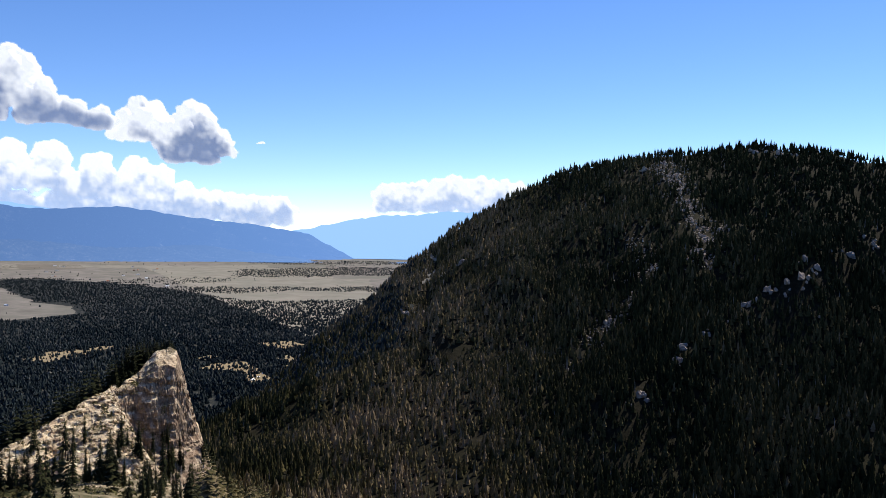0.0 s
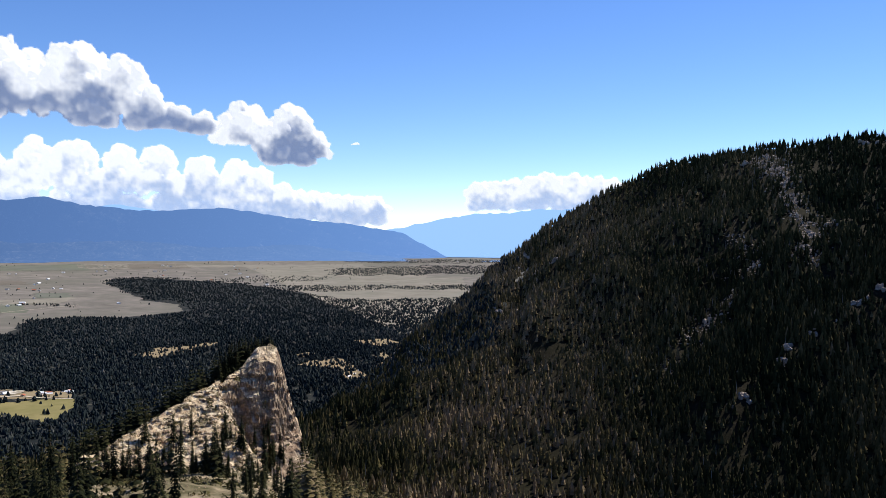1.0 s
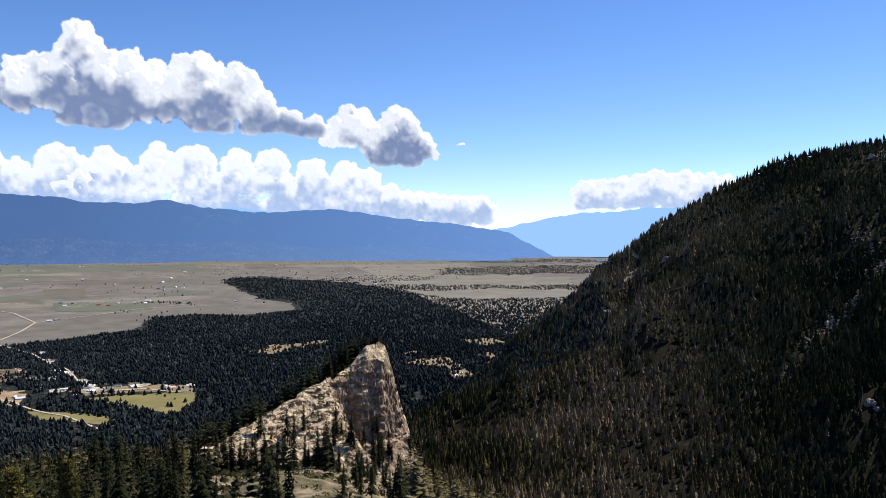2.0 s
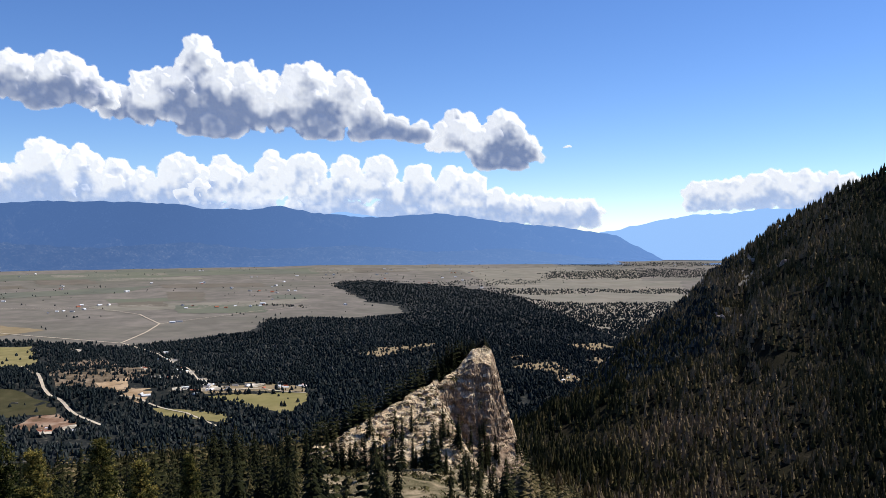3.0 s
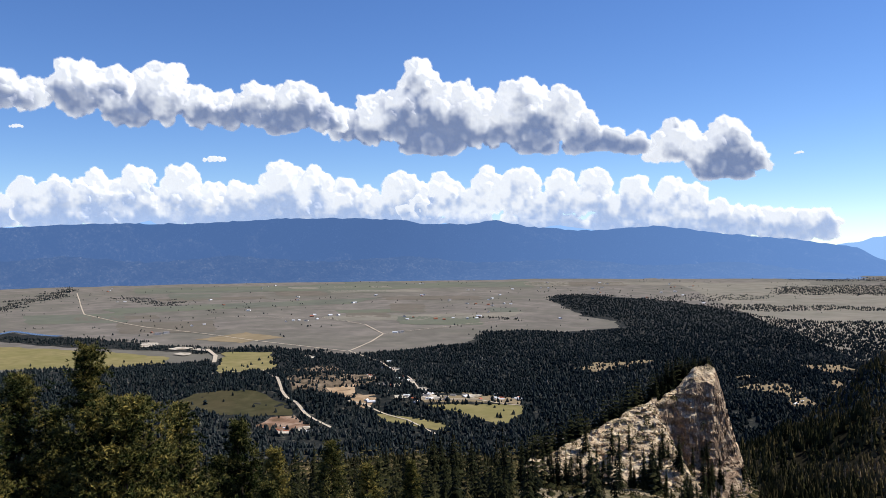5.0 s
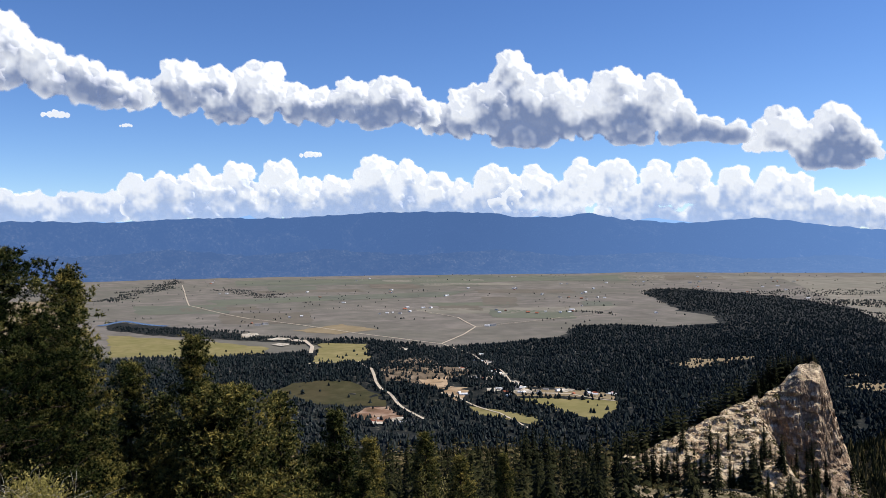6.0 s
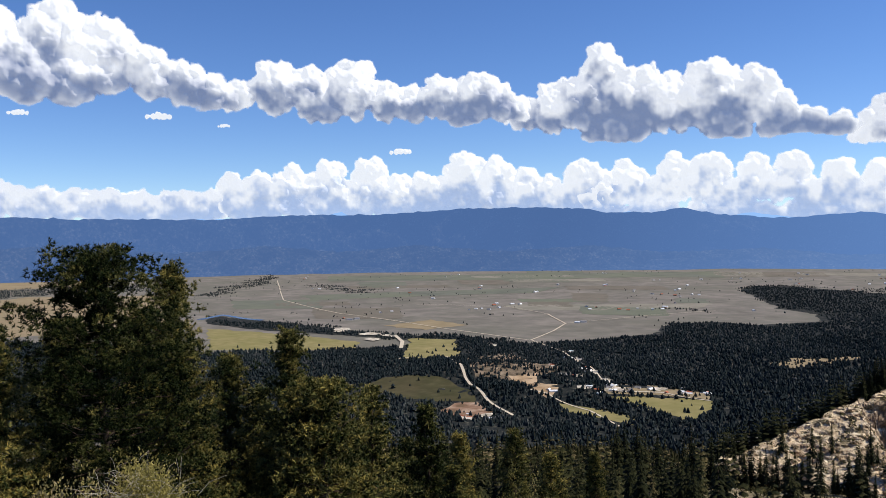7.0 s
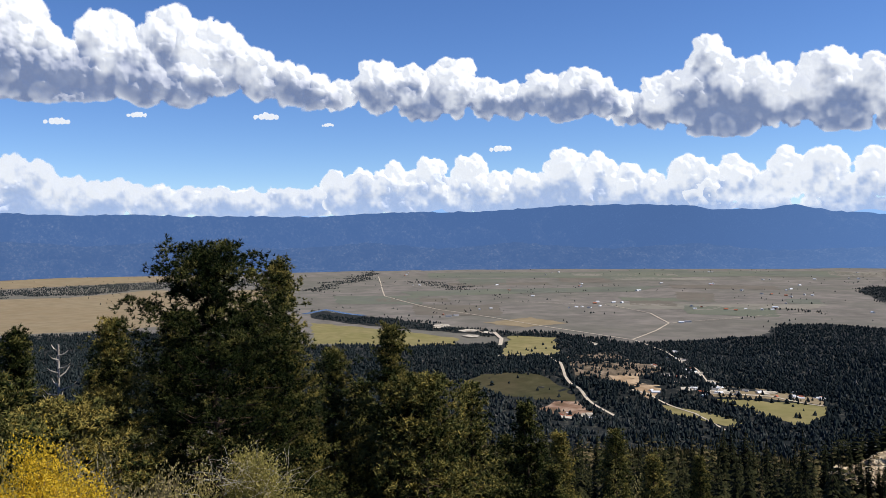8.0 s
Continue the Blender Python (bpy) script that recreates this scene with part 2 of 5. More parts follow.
# ---- lie of the land ----
def lattice(ix, iy, iz, seed):
    h = (ix * 374761393 + iy * 668265263 + iz * 2147483647 + seed * 1274126177).astype(np.int64) & 0xFFFFFFFF
    h = ((h ^ (h >> 13)) * 1274126177) & 0xFFFFFFFF
    return ((h ^ (h >> 16)) & 0xFFFF) / 65535.0


def grain(x, y, z=0.0, seed=0):
    """Smooth value noise, -1 to 1, on arrays."""
    x, y, z = np.broadcast_arrays(*(np.asarray(v, float) for v in (x, y, z)))
    f = [np.floor(v) for v in (x, y, z)]
    i = [v.astype(np.int64) for v in f]
    u = [(v - w) ** 2 * (3 - 2 * (v - w)) for v, w in zip((x, y, z), f)]
    out = 0.0
    for a in (0, 1):
        for b in (0, 1):
            for c in (0, 1):
                w = (u[0] if a else 1 - u[0]) * (u[1] if b else 1 - u[1]) * (u[2] if c else 1 - u[2])
                out = out + w * lattice(i[0] + a, i[1] + b, i[2] + c, seed)
    return out * 2 - 1


def fbm(x, y, z=0.0, octaves=4, seed=0, gain=0.5):
    total, amp = 0.0, 1.0
    for o in range(octaves):
        total = total + amp * grain(np.asarray(x) * 2 ** o, np.asarray(y) * 2 ** o, np.asarray(z) * 2 ** o, seed + o)
        amp *= gain
    return total


def smooth(a, b, v):
    t = np.clip((np.asarray(v, float) - a) / (b - a), 0, 1)
    return t * t * (3 - 2 * t)


# the valley floor, the slope we stand on, the forested hill: heights by distance
SLOPE_R = [0, 3, 7, 22, 40, 60, 120, 250, 400, 600, 800, 950, 6000]
SLOPE_Z = [0, -0.3, -1.5, -9, -16.5, -23, -38, -72, -112, -160, -184, -200, -700]
HILL_AZ = [-60, -40, -28, -23.6, -18.8, -12, -8.3, -4.5, -0.6, 3.2, 5.5, 8.6, 11.6, 14.5, 17, 20]
HILL_EL = [2.4, 3.9, 4.8, 5.5, 5.65, 4.9, 4.0, 2.15, -0.1, -3.0, -5.1, -7.6, -10.5, -12.9, -14.0, -16]
HILL_R = [800, 810, 820, 840, 855, 870, 880, 890, 900, 905, 900, 880, 840, 720, 640, 600]


def to_segment(x, y, a, b):
    ax, ay, bx, by = *a, *b
    t = np.clip(((x - ax) * (bx - ax) + (y - ay) * (by - ay)) / ((bx - ax) ** 2 + (by - ay) ** 2), 0, 1)
    px, py = ax + t * (bx - ax), ay + t * (by - ay)
    side = (x - ax) * (by - ay) - (y - ay) * (bx - ax)
    return np.hypot(x - px, y - py), t, np.sign(side)


def land(x, y, fine=True):
    """The ground's height at x, y (arrays)."""
    x, y = np.asarray(x, float), np.asarray(y, float)
    r, az = np.hypot(x, y), np.degrees(np.arctan2(-x, y))
    valley = -188 + 36 * smooth(800, 4600, r) + 3 * fbm(x / 400, y / 400, octaves=2, seed=3)
    # low foothills in the middle distance
    for fa, fr, fh, fl, fw, turn in ((45, 1120, 16, 150, 60, 60), (39.5, 1010, 12, 150, 36, 50), (52, 1250, 9, 160, 70, 20)):
        c = heading(fa) * fr
        ca, sa = math.cos(radians(turn)), math.sin(radians(turn))
        du, dv = (x - c.x) * ca + (y - c.y) * sa, -(x - c.x) * sa + (y - c.y) * ca
        valley = valley + fh * np.exp(-(du / fl) ** 2 - (dv / fw) ** 2)
    steep = 1 + 0.22 * smooth(22, 8, az) * smooth(-110, -60, az) * smooth(20, 60, r)
    slope = np.interp(r, SLOPE_R, SLOPE_Z) * steep + smooth(30, 200, r) * 5 * fbm(x / 70, y / 70, octaves=3, seed=7)
    slope = np.where(np.abs(az) > 110, -0.1 * r + 0.35 * np.minimum(r, 400), slope)
    z = np.maximum(valley, slope)
    # hill across the gully
    rc = np.interp(az, HILL_AZ, HILL_R)
    zc = EYE + rc * np.tan(np.radians(np.interp(az, HILL_AZ, HILL_EL)))
    r0, z0 = 400.0, -120.0
    f = (r - r0) / (rc - r0)
    hill = np.where(f < 1, z0 + (zc - z0) * f, zc - 0.55 * (r - rc))
    rough = smooth(0.05, 0.4, f) * (1 - 0.75 * smooth(0.8, 1.0, f))
    hill = hill + rough * (14 * fbm(x / 90, y / 90, octaves=4, seed=11) + 8 * np.abs(fbm(az / 3.0, r / 300, octaves=2, seed=12)))
    d, t, _ = to_segment(x, y, (94.6, 445.0), (334.5, 603.5))
    hill = hill + 16 * np.exp(-(d / 22) ** 2)
    gate = smooth(20, 16, az) * smooth(-100, -55, az)
    hill = np.where(gate > 0, hill * gate + (1 - gate) * -400, -400)
    z = np.maximum(z, np.where(r > r0 * 0.8, hill, -400))
    if fine:
        z = z + smooth(3, 40, r) * smooth(700, 300, r) * 0.5 * fbm(x / 6, y / 6, octaves=2, seed=31) + smooth(120, 40, r) * 0.12 * fbm(x / 1.2, y / 1.2, octaves=2, seed=33)
    return z


def mesh_object(name, verts, faces, mat, flat=False, tone=None, parent=None, thin=None):
    me = bpy.data.meshes.new(name)
    verts, faces = np.asarray(verts, np.float32), np.asarray(faces, np.int32)
    me.vertices.add(len(verts))
    me.vertices.foreach_set("co", verts.ravel())
    k = faces.shape[1]
    me.loops.add(faces.size)
    me.loops.foreach_set("vertex_index", faces.ravel())
    me.polygons.add(len(faces))
    me.polygons.foreach_set("loop_start", np.arange(0, faces.size, k, dtype=np.int32))
    if tone is not None:
        me.attributes.new("tone", "FLOAT", "POINT").data.foreach_set("value", np.asarray(tone, np.float32))
    if thin is not None:
        me.attributes.new("thin", "FLOAT", "POINT").data.foreach_set("value", np.asarray(thin, np.float32))
    me.update(calc_edges=True)
    me.shade_flat() if flat else me.shade_smooth()
    me.materials.append(mat)
    ob = new(name, me)
    ob.parent = parent
    return ob


def grid_faces(n, m, wrap=False):
    """Quads of an n x m grid of points."""
    j = np.arange(m if wrap else m - 1)
    i = np.arange(n - 1)[:, None]
    a, b = i * m + j, i * m + (j + 1) % m
    return np.stack([a, b, b + m, a + m], -1).reshape(-1, 4)


azs = np.concatenate([np.arange(-180, -45, 5.0), np.arange(-45, 100, 0.36), np.arange(100, 180, 5.0)])
rs = np.concatenate([[0.02], np.geomspace(0.6, 700, 190), np.arange(716, 1700, 17), np.arange(1700, 4700, 40), [4850, 4990]])
A, RR = np.meshgrid(np.radians(azs), rs)
gx, gy = -np.sin(A) * RR, np.cos(A) * RR
gz = land(gx, gy)
gf = grid_faces(len(rs), len(azs), True)[:, ::-1]
ground = mesh_object("ground", np.stack([gx, gy, gz], -1).reshape(-1, 3), gf, VALLEY)
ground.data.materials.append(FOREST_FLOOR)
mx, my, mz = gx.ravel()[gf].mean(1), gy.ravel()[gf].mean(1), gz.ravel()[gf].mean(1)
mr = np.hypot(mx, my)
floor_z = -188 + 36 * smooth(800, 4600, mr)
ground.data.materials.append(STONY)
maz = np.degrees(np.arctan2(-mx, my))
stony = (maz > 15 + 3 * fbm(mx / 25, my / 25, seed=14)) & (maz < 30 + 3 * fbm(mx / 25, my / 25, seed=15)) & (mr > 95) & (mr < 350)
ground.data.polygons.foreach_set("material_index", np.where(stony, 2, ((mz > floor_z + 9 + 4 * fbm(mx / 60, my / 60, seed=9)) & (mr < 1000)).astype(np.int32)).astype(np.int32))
tagged(ground, "dry tan valley floor and dark stony mountain slope", "ground", kind="structure")


def spot(az, el, lift=0.0):
    """Where a line of sight at that azimuth and elevation meets the valley floor."""
    w = heading(az)
    r = np.geomspace(560, 4700, 900)
    gap = land(w.x * r, w.y * r, False) - (EYE + r * math.tan(radians(el)))
    k = int(np.argmax(gap > 0)) if (gap > 0).any() else len(r) - 1
    return Vector((w.x * r[k], w.y * r[k], float(land(w.x * r[k], w.y * r[k], False)) + lift))


# ---- far ranges ----
def far_range(name, mat, near, far, az_list, el_list, relief, seed, label, toe=-20, base=-160.0):
    """A range whose crest follows the elevations given, with spurs running down to the plain."""
    n, m = 36, 480
    az = np.linspace(az_list[0], az_list[-1], m)[None, :] + np.zeros((n, 1))
    f = np.linspace(0, 1, n)[:, None] + np.zeros((1, m))
    r = near + f * (far - near)
    crest = EYE + far * np.tan(np.radians(np.interp(az, az_list, el_list)))
    x, y = -np.sin(np.radians(az)) * r, np.cos(np.radians(az)) * r
    spurs = np.abs(fbm(az / 2.6 + 0.5 * fbm(az / 4, f * 2, octaves=2, seed=seed + 8), f * 2.6, octaves=5, seed=seed, gain=0.6)) * relief
    z = base + toe * (1 - f) + (crest - base) * f ** 0.8 - spurs * (np.sin(np.pi * np.clip(f, 0, 1)) ** 0.7) * (crest - base)
    z = z + f * 4 * fbm(az / 0.35, f * 8, octaves=3, seed=seed + 5)
    ob = mesh_object(name, np.stack([x, y, z], -1).reshape(-1, 3), grid_faces(n, m)[:, ::-1], mat)
    return tagged(ob, label, "mountain range", kind="structure")


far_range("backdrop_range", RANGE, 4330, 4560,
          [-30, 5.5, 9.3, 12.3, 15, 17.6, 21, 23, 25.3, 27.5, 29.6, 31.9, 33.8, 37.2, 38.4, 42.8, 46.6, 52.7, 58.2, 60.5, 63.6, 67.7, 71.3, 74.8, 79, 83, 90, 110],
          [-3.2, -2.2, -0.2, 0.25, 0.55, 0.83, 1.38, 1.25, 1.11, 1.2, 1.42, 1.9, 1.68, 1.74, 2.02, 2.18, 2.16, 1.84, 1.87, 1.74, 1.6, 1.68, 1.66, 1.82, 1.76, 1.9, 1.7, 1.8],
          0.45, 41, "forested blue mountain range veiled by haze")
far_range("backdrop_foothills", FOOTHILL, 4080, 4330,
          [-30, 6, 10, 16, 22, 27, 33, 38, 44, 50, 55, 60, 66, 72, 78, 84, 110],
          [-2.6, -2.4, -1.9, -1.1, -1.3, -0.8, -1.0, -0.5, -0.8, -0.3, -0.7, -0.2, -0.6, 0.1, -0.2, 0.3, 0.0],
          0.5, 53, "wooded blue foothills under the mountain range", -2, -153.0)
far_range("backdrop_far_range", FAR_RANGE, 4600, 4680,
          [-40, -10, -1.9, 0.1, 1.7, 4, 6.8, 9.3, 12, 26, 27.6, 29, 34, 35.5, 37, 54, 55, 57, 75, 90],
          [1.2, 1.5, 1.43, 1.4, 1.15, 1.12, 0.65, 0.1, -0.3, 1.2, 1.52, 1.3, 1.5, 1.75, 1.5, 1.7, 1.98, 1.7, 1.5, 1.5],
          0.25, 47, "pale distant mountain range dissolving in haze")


# ---- conifers ----
def conifer_parts(rng, tiers, sides, height, width):
    """A spire of drooping ragged tiers: points, triangles, tones."""
    v, f, tone = [], [], []
    for k in range(tiers):
        h0 = height * (0.1 + 0.78 * k / tiers)
        h1 = min(h0 + height * 1.5 / tiers, height)
        w = width * (1 - 0.86 * k / tiers) * (0.85 + 0.3 * rng.random())
        b = len(v)
        v.append((rng.uniform(-0.03, 0.03) * width, rng.uniform(-0.03, 0.03) * width, h1))
        turn = rng.random() * 6.28
        for s in range(sides):
            a = turn + 6.283 * s / sides
            q = w * rng.uniform(0.55, 1.1)
            v.append((q * math.cos(a), q * math.sin(a), h0 - height * 0.035 * rng.random()))
        f += [(b, b + 1 + s, b + 1 + (s + 1) % sides) for s in range(sides)]
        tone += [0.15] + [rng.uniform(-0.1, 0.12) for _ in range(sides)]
    return np.array(v), np.array(f), np.array(tone)


def forest(name, places, heights, tones, templates, mat, label, seed, group=""):
    """Many trees joined in one stuff object: copies of the templates, turned and sized."""
    rng = np.random.default_rng(seed)
    V, F, T, base = [], [], [], 0
    pick = rng.integers(0, len(templates), len(places))
    for k, (tv, tf, tt) in enumerate(templates):
        idx = np.nonzero(pick == k)[0]
        if not len(idx):
            continue
        a = rng.random(len(idx)) * 6.283
        h = heights[idx][:, None]
        fat = (h * rng.uniform(0.8, 1.25, (len(idx), 1)))
        px = (tv[None, :, 0] * np.cos(a)[:, None] - tv[None, :, 1] * np.sin(a)[:, None]) * fat
        py = (tv[None, :, 0] * np.sin(a)[:, None] + tv[None, :, 1] * np.cos(a)[:, None]) * fat
        lean = rng.normal(0, 0.03, (len(idx), 2))
        pz = tv[None, :, 2] * h
        P = np.stack([px + pz * lean[:, :1] + places[idx, 0:1], py + pz * lean[:, 1:] + places[idx, 1:2], pz + places[idx, 2:3]], -1)
        V.append(P.reshape(-1, 3))
        F.append((tf[None] + (np.arange(len(idx)) * len(tv))[:, None, None] + base).reshape(-1, 3))
        T.append((tt[None] + tones[idx][:, None]).ravel())
        base += P.shape[0] * P.shape[1]
    ob = mesh_object(name, np.concatenate(V), np.concatenate(F), mat, True, np.concatenate(T))
    return tagged(ob, label, "forest", group, "stuff")


tree_rng = random.Random(5)
SPIRES = [conifer_parts(tree_rng, 4, 5, 1.0, tree_rng.uniform(0.2, 0.3)) for _ in range(8)]


def round_crown(rng, width, top):
    """A low full crown, blunt or tapering: points, triangles, tones."""
    v, tone = [], []
    for h, w in ((0.16, 1.0), (0.6, top)):
        turn = rng.random() * 6.28
        for s in range(4):
            q = width * w * rng.uniform(0.75, 1.2)
            v.append((q * math.cos(turn + 1.5708 * s), q * math.sin(turn + 1.5708 * s), h + rng.uniform(-0.09, 0.09)))
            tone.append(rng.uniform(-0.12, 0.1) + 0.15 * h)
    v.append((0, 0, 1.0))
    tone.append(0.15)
    f = []
    for s in range(4):
        a, b = s, (s + 1) % 4
        f += [(a, b, b + 4), (a, b + 4, a + 4), (a + 4, b + 4, 8)]
    return np.array(v), np.array(f), np.array(tone)


ROUND_CROWNS = [round_crown(tree_rng, tree_rng.uniform(0.26, 0.42), tree_rng.uniform(0.45, 0.75)) for _ in range(8)]



def scatter(rng, az0, az1, r0, r1, spacing):
    """Jittered places, even over the ground, in a sector."""
    n = int((radians(az1) - radians(az0)) * (r1 ** 2 - r0 ** 2) / 2 / spacing ** 2)
    az = rng.uniform(az0, az1, n)
    r = np.sqrt(rng.uniform(r0 ** 2, r1 ** 2, n))
    return -np.sin(np.radians(az)) * r, np.cos(np.radians(az)) * r, az, r


# ---- the forested hill ----
rng = np.random.default_rng(17)


def on_hill(az, el):
    """The place on the hill's face at an azimuth and elevation."""
    w = heading(az)
    r = np.linspace(400, 960, 1200)
    gap = land(w.x * r, w.y * r, False) - (EYE + r * math.tan(radians(el)))
    k = int(np.argmax(gap > 0)) if (gap > 0).any() else int(np.argmax(gap / r))
    return w.x * r[k], w.y * r[k], float(land(w.x * r[k], w.y * r[k], False))


SCREE = [on_hill(*p) for p in ((-14.6, 4.6), (-16.2, 2.8), (-17.2, 0.2), (-17.4, -1.8))]
GULLY = [on_hill(*p) for p in ((-13.0, 0.0), (-14.2, -2.2), (-11.8, -5.6), (-10.2, -7.2), (-8.8, -9.4))]


def near_line(x, y, line, width):
    d = np.min([to_segment(x, y, a[:2], b[:2])[0] for a, b in zip(line, line[1:])], axis=0)
    return np.exp(-(d / width) ** 2)


OUTCROPS = [(3.6, -2.1, 4), (-1.3, -2.1, 6), (2.3, -5.8, 7), (3.3, -5.9, 5), (1.2, -5.6, 5), (6.2, -5.4, 4), (7.4, -6.8, 5), (9.6, -8.6, 6), (10.8, -10.2, 6), (-9.5, 0.9, 4), (-13.6, 4.4, 6), (-14.8, 4.8, 6),
         (-16, 4.9, 5), (-20.4, 5.4, 7), (-21.8, 5.3, 7), (-22.6, 5.2, 5), (-17.5, -0.2, 6), (-18.4, 0.4, 5), (-14.2, -2.2, 5), (-11.2, -6.0, 4), (-16.3, -7.3, 6), (-17.8, -6.4, 4), (-15.8, -8.2, 5),
         (-21.5, -3.4, 6), (-22.5, -2.9, 6), (-23.3, -2.5, 7), (-24.2, -2.0, 6), (-26.0, -1.2, 6), (-27.5, -0.5, 6), (-20.0, -4.4, 5), (-13.6, -10.6, 5)]
ROCK_AT = [(*on_hill(a, e), 1.1 * s) for a, e, s in OUTCROPS]
x, y, az, r = (np.concatenate(q) for q in zip(scatter(rng, -34, 20, 330, 930, 3.1), scatter(rng, -34, -3, 330, 640, 3.2)))
bare = 0.85 * near_line(x, y, SCREE, 13) + 0.75 * near_line(x, y, GULLY, 10)
keep = (fbm(x / 40, y / 40, octaves=3, seed=51) + 2.0 > rng.random(len(x)) * 1.0) & (r < np.interp(az, HILL_AZ, HILL_R) + 25) & (rng.random(len(x)) > bare)
keep &= (np.hypot(x + 110, y - 336) > 34) & ~((az > 15.6) & (r < 372))
for qx, qy, _, s in ROCK_AT:
    keep &= np.hypot(x - qx * (1 - 0.5 * s / math.hypot(qx, qy)), y - qy * (1 - 0.5 * s / math.hypot(qx, qy))) > 0.85 * s
x, y, az = x[keep], y[keep], az[keep]
size = rng.uniform(4, 8.5, len(x)) * (1 + 0.25 * fbm(x / 50, y / 50, seed=55))
# browner trees to the left; darker right and crag side paint the hill's shade
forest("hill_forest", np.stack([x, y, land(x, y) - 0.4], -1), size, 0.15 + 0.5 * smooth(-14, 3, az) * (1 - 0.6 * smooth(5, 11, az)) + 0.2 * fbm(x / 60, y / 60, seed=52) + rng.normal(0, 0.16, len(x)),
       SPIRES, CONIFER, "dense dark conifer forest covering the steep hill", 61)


def boulder(seed, mat, name="rock_outcrop"):
    """A blocky outcrop of one metre radius, faceted and split."""
    v, f = ico(3)
    brng = np.random.default_rng(seed)
    p = v.copy()
    for _ in range(9):
        n = brng.normal(size=3)
        n /= np.linalg.norm(n)
        d = p @ n - brng.uniform(0.45, 0.8)
        p = p - np.where(d > 0, d, 0)[:, None] * n
    k = 0.16 * fbm(p[:, 0] * 2.2, p[:, 1] * 2.2, p[:, 2] * 4, 4, seed)
    p = p * (1 + k[:, None])
    return p, f


def ico(sub):
    bm = bmesh.new()
    bmesh.ops.create_icosphere(bm, subdivisions=sub, radius=1)
    v = np.array([q.co[:] for q in bm.verts])
    f = np.array([[q.index for q in p.verts] for p in bm.faces])
    bm.free()
    return v, f


ROCK_FORMS = []
for k in range(5):
    ob = mesh_object("rock_outcrop", *boulder(90 + k, GREY_ROCK), GREY_ROCK, True)
    tagged(ob, "pale grey rock outcrop among the hill's conifers", "rock", "outcrops on the hill")
    ROCK_FORMS.append(ob)
orng = random.Random(8)
SPREAD = [(px + orng.gauss(0, 0.5) * s * j, py + orng.gauss(0, 0.35) * s * j, s * (0.62, 0.5, 0.42, 0.36, 0.3, 0.26)[j]) for px, py, _, s in ROCK_AT for j in range(6)]
for k, (px, py, s) in enumerate(SPREAD):
    m = pose(px, py, float(land(px, py)) - 0.1 * s, orng.gauss(0, 14), orng.gauss(0, 14), orng.uniform(0, 360)) @ Matrix.Diagonal((s * orng.uniform(0.5, 1.0), s * orng.uniform(0.35, 0.7), s * orng.uniform(0.6, 1.2), 1))
    ob = ROCK_FORMS[k] if k < 5 else copy_thing(ROCK_FORMS[k % 5], Matrix())
    ob.matrix_basis = m


def stones(name, line, width, count, mat, label, seed, low=0.25, high=1.3):
    """Loose stones strewn down a chute, joined as stuff."""
    srng = np.random.default_rng(seed)
    v, f = ico(1)
    t = srng.uniform(0, len(line) - 1.001, count)
    L = np.array([q[:2] for q in line])
    i = t.astype(int)
    p = L[i] + (L[i + 1] - L[i]) * (t - i)[:, None] + srng.normal(0, width, (count, 2))
    z = land(p[:, 0], p[:, 1])
    s = srng.uniform(low, high, (count, 1, 3)) * srng.uniform(0.5, 1, (count, 1, 1))
    P = v[None] * s * srng.uniform(0.7, 1.2, (count, len(v), 1)) + np.concatenate([p, z[:, None]], 1)[:, None]
    F = f[None] + (np.arange(count) * len(v))[:, None, None]
    return tagged(mesh_object(name, P.reshape(-1, 3), F.reshape(-1, 3), mat, True), label, "scree", kind="stuff")


stones("scree", SCREE, 7, 1500, GREY_ROCK, "pale scree running down the hill", 5, 0.4, 1.6)
RIDGE = [on_hill(*p) for p in ((-1.6, 0.0), (2.2, -2.9), (5.0, -5.4), (8.2, -8.0), (11.0, -10.6))]
stones("ridge_rubble", RIDGE, 4.5, 1500, GREY_ROCK, "pale broken rock along the hill's shoulder", 7, 0.3, 1.5)
stones("gully_stones", GULLY, 8, 900, GREY_ROCK, "loose grey stones in a bare gully", 6, 0.3, 1.2)

# bare grey trunks standing among the living trees
x, y, az, r = scatter(rng, -30, 17, 360, 900, 13.0)
keep = (rng.random(len(x)) < 0.35 + 0.65 * np.maximum(near_line(x, y, GULLY, 22), near_line(x, y, SCREE, 20))) & (r < np.interp(az, HILL_AZ, HILL_R)) & (az < 15)
x, y = x[keep], y[keep]
n, tall, girth = len(x), rng.uniform(4, 9, keep.sum()), rng.uniform(0.12, 0.26, keep.sum())
ring = np.arange(3) * 2.0944
foot_at = np.stack([x, y, land(x, y) - 0.5], -1)
low = foot_at[:, None] + np.stack([np.cos(ring), np.sin(ring), 0 * ring], -1)[None] * girth[:, None, None]
tip = foot_at + np.stack([rng.normal(0, 0.25, n), rng.normal(0, 0.25, n), tall], -1)
V = np.concatenate([low, tip[:, None]], 1).reshape(-1, 3)
F = np.array([(0, 1, 3), (1, 2, 3), (2, 0, 3)])[None] + 4 * np.arange(n)[:, None, None]
tagged(mesh_object("standing_deadwood", V, F.reshape(-1, 3), SNAG, True), "bare grey dead trunks standing on the hill", "deadwood", kind="stuff")

# ---- the crag at the end of the spur ----
CU, CV = Vector((0.953, 0.304)), Vector((-0.304, 0.953))     # across the view and away
APEX = Vector((-110.9, 337.2, -45.6))
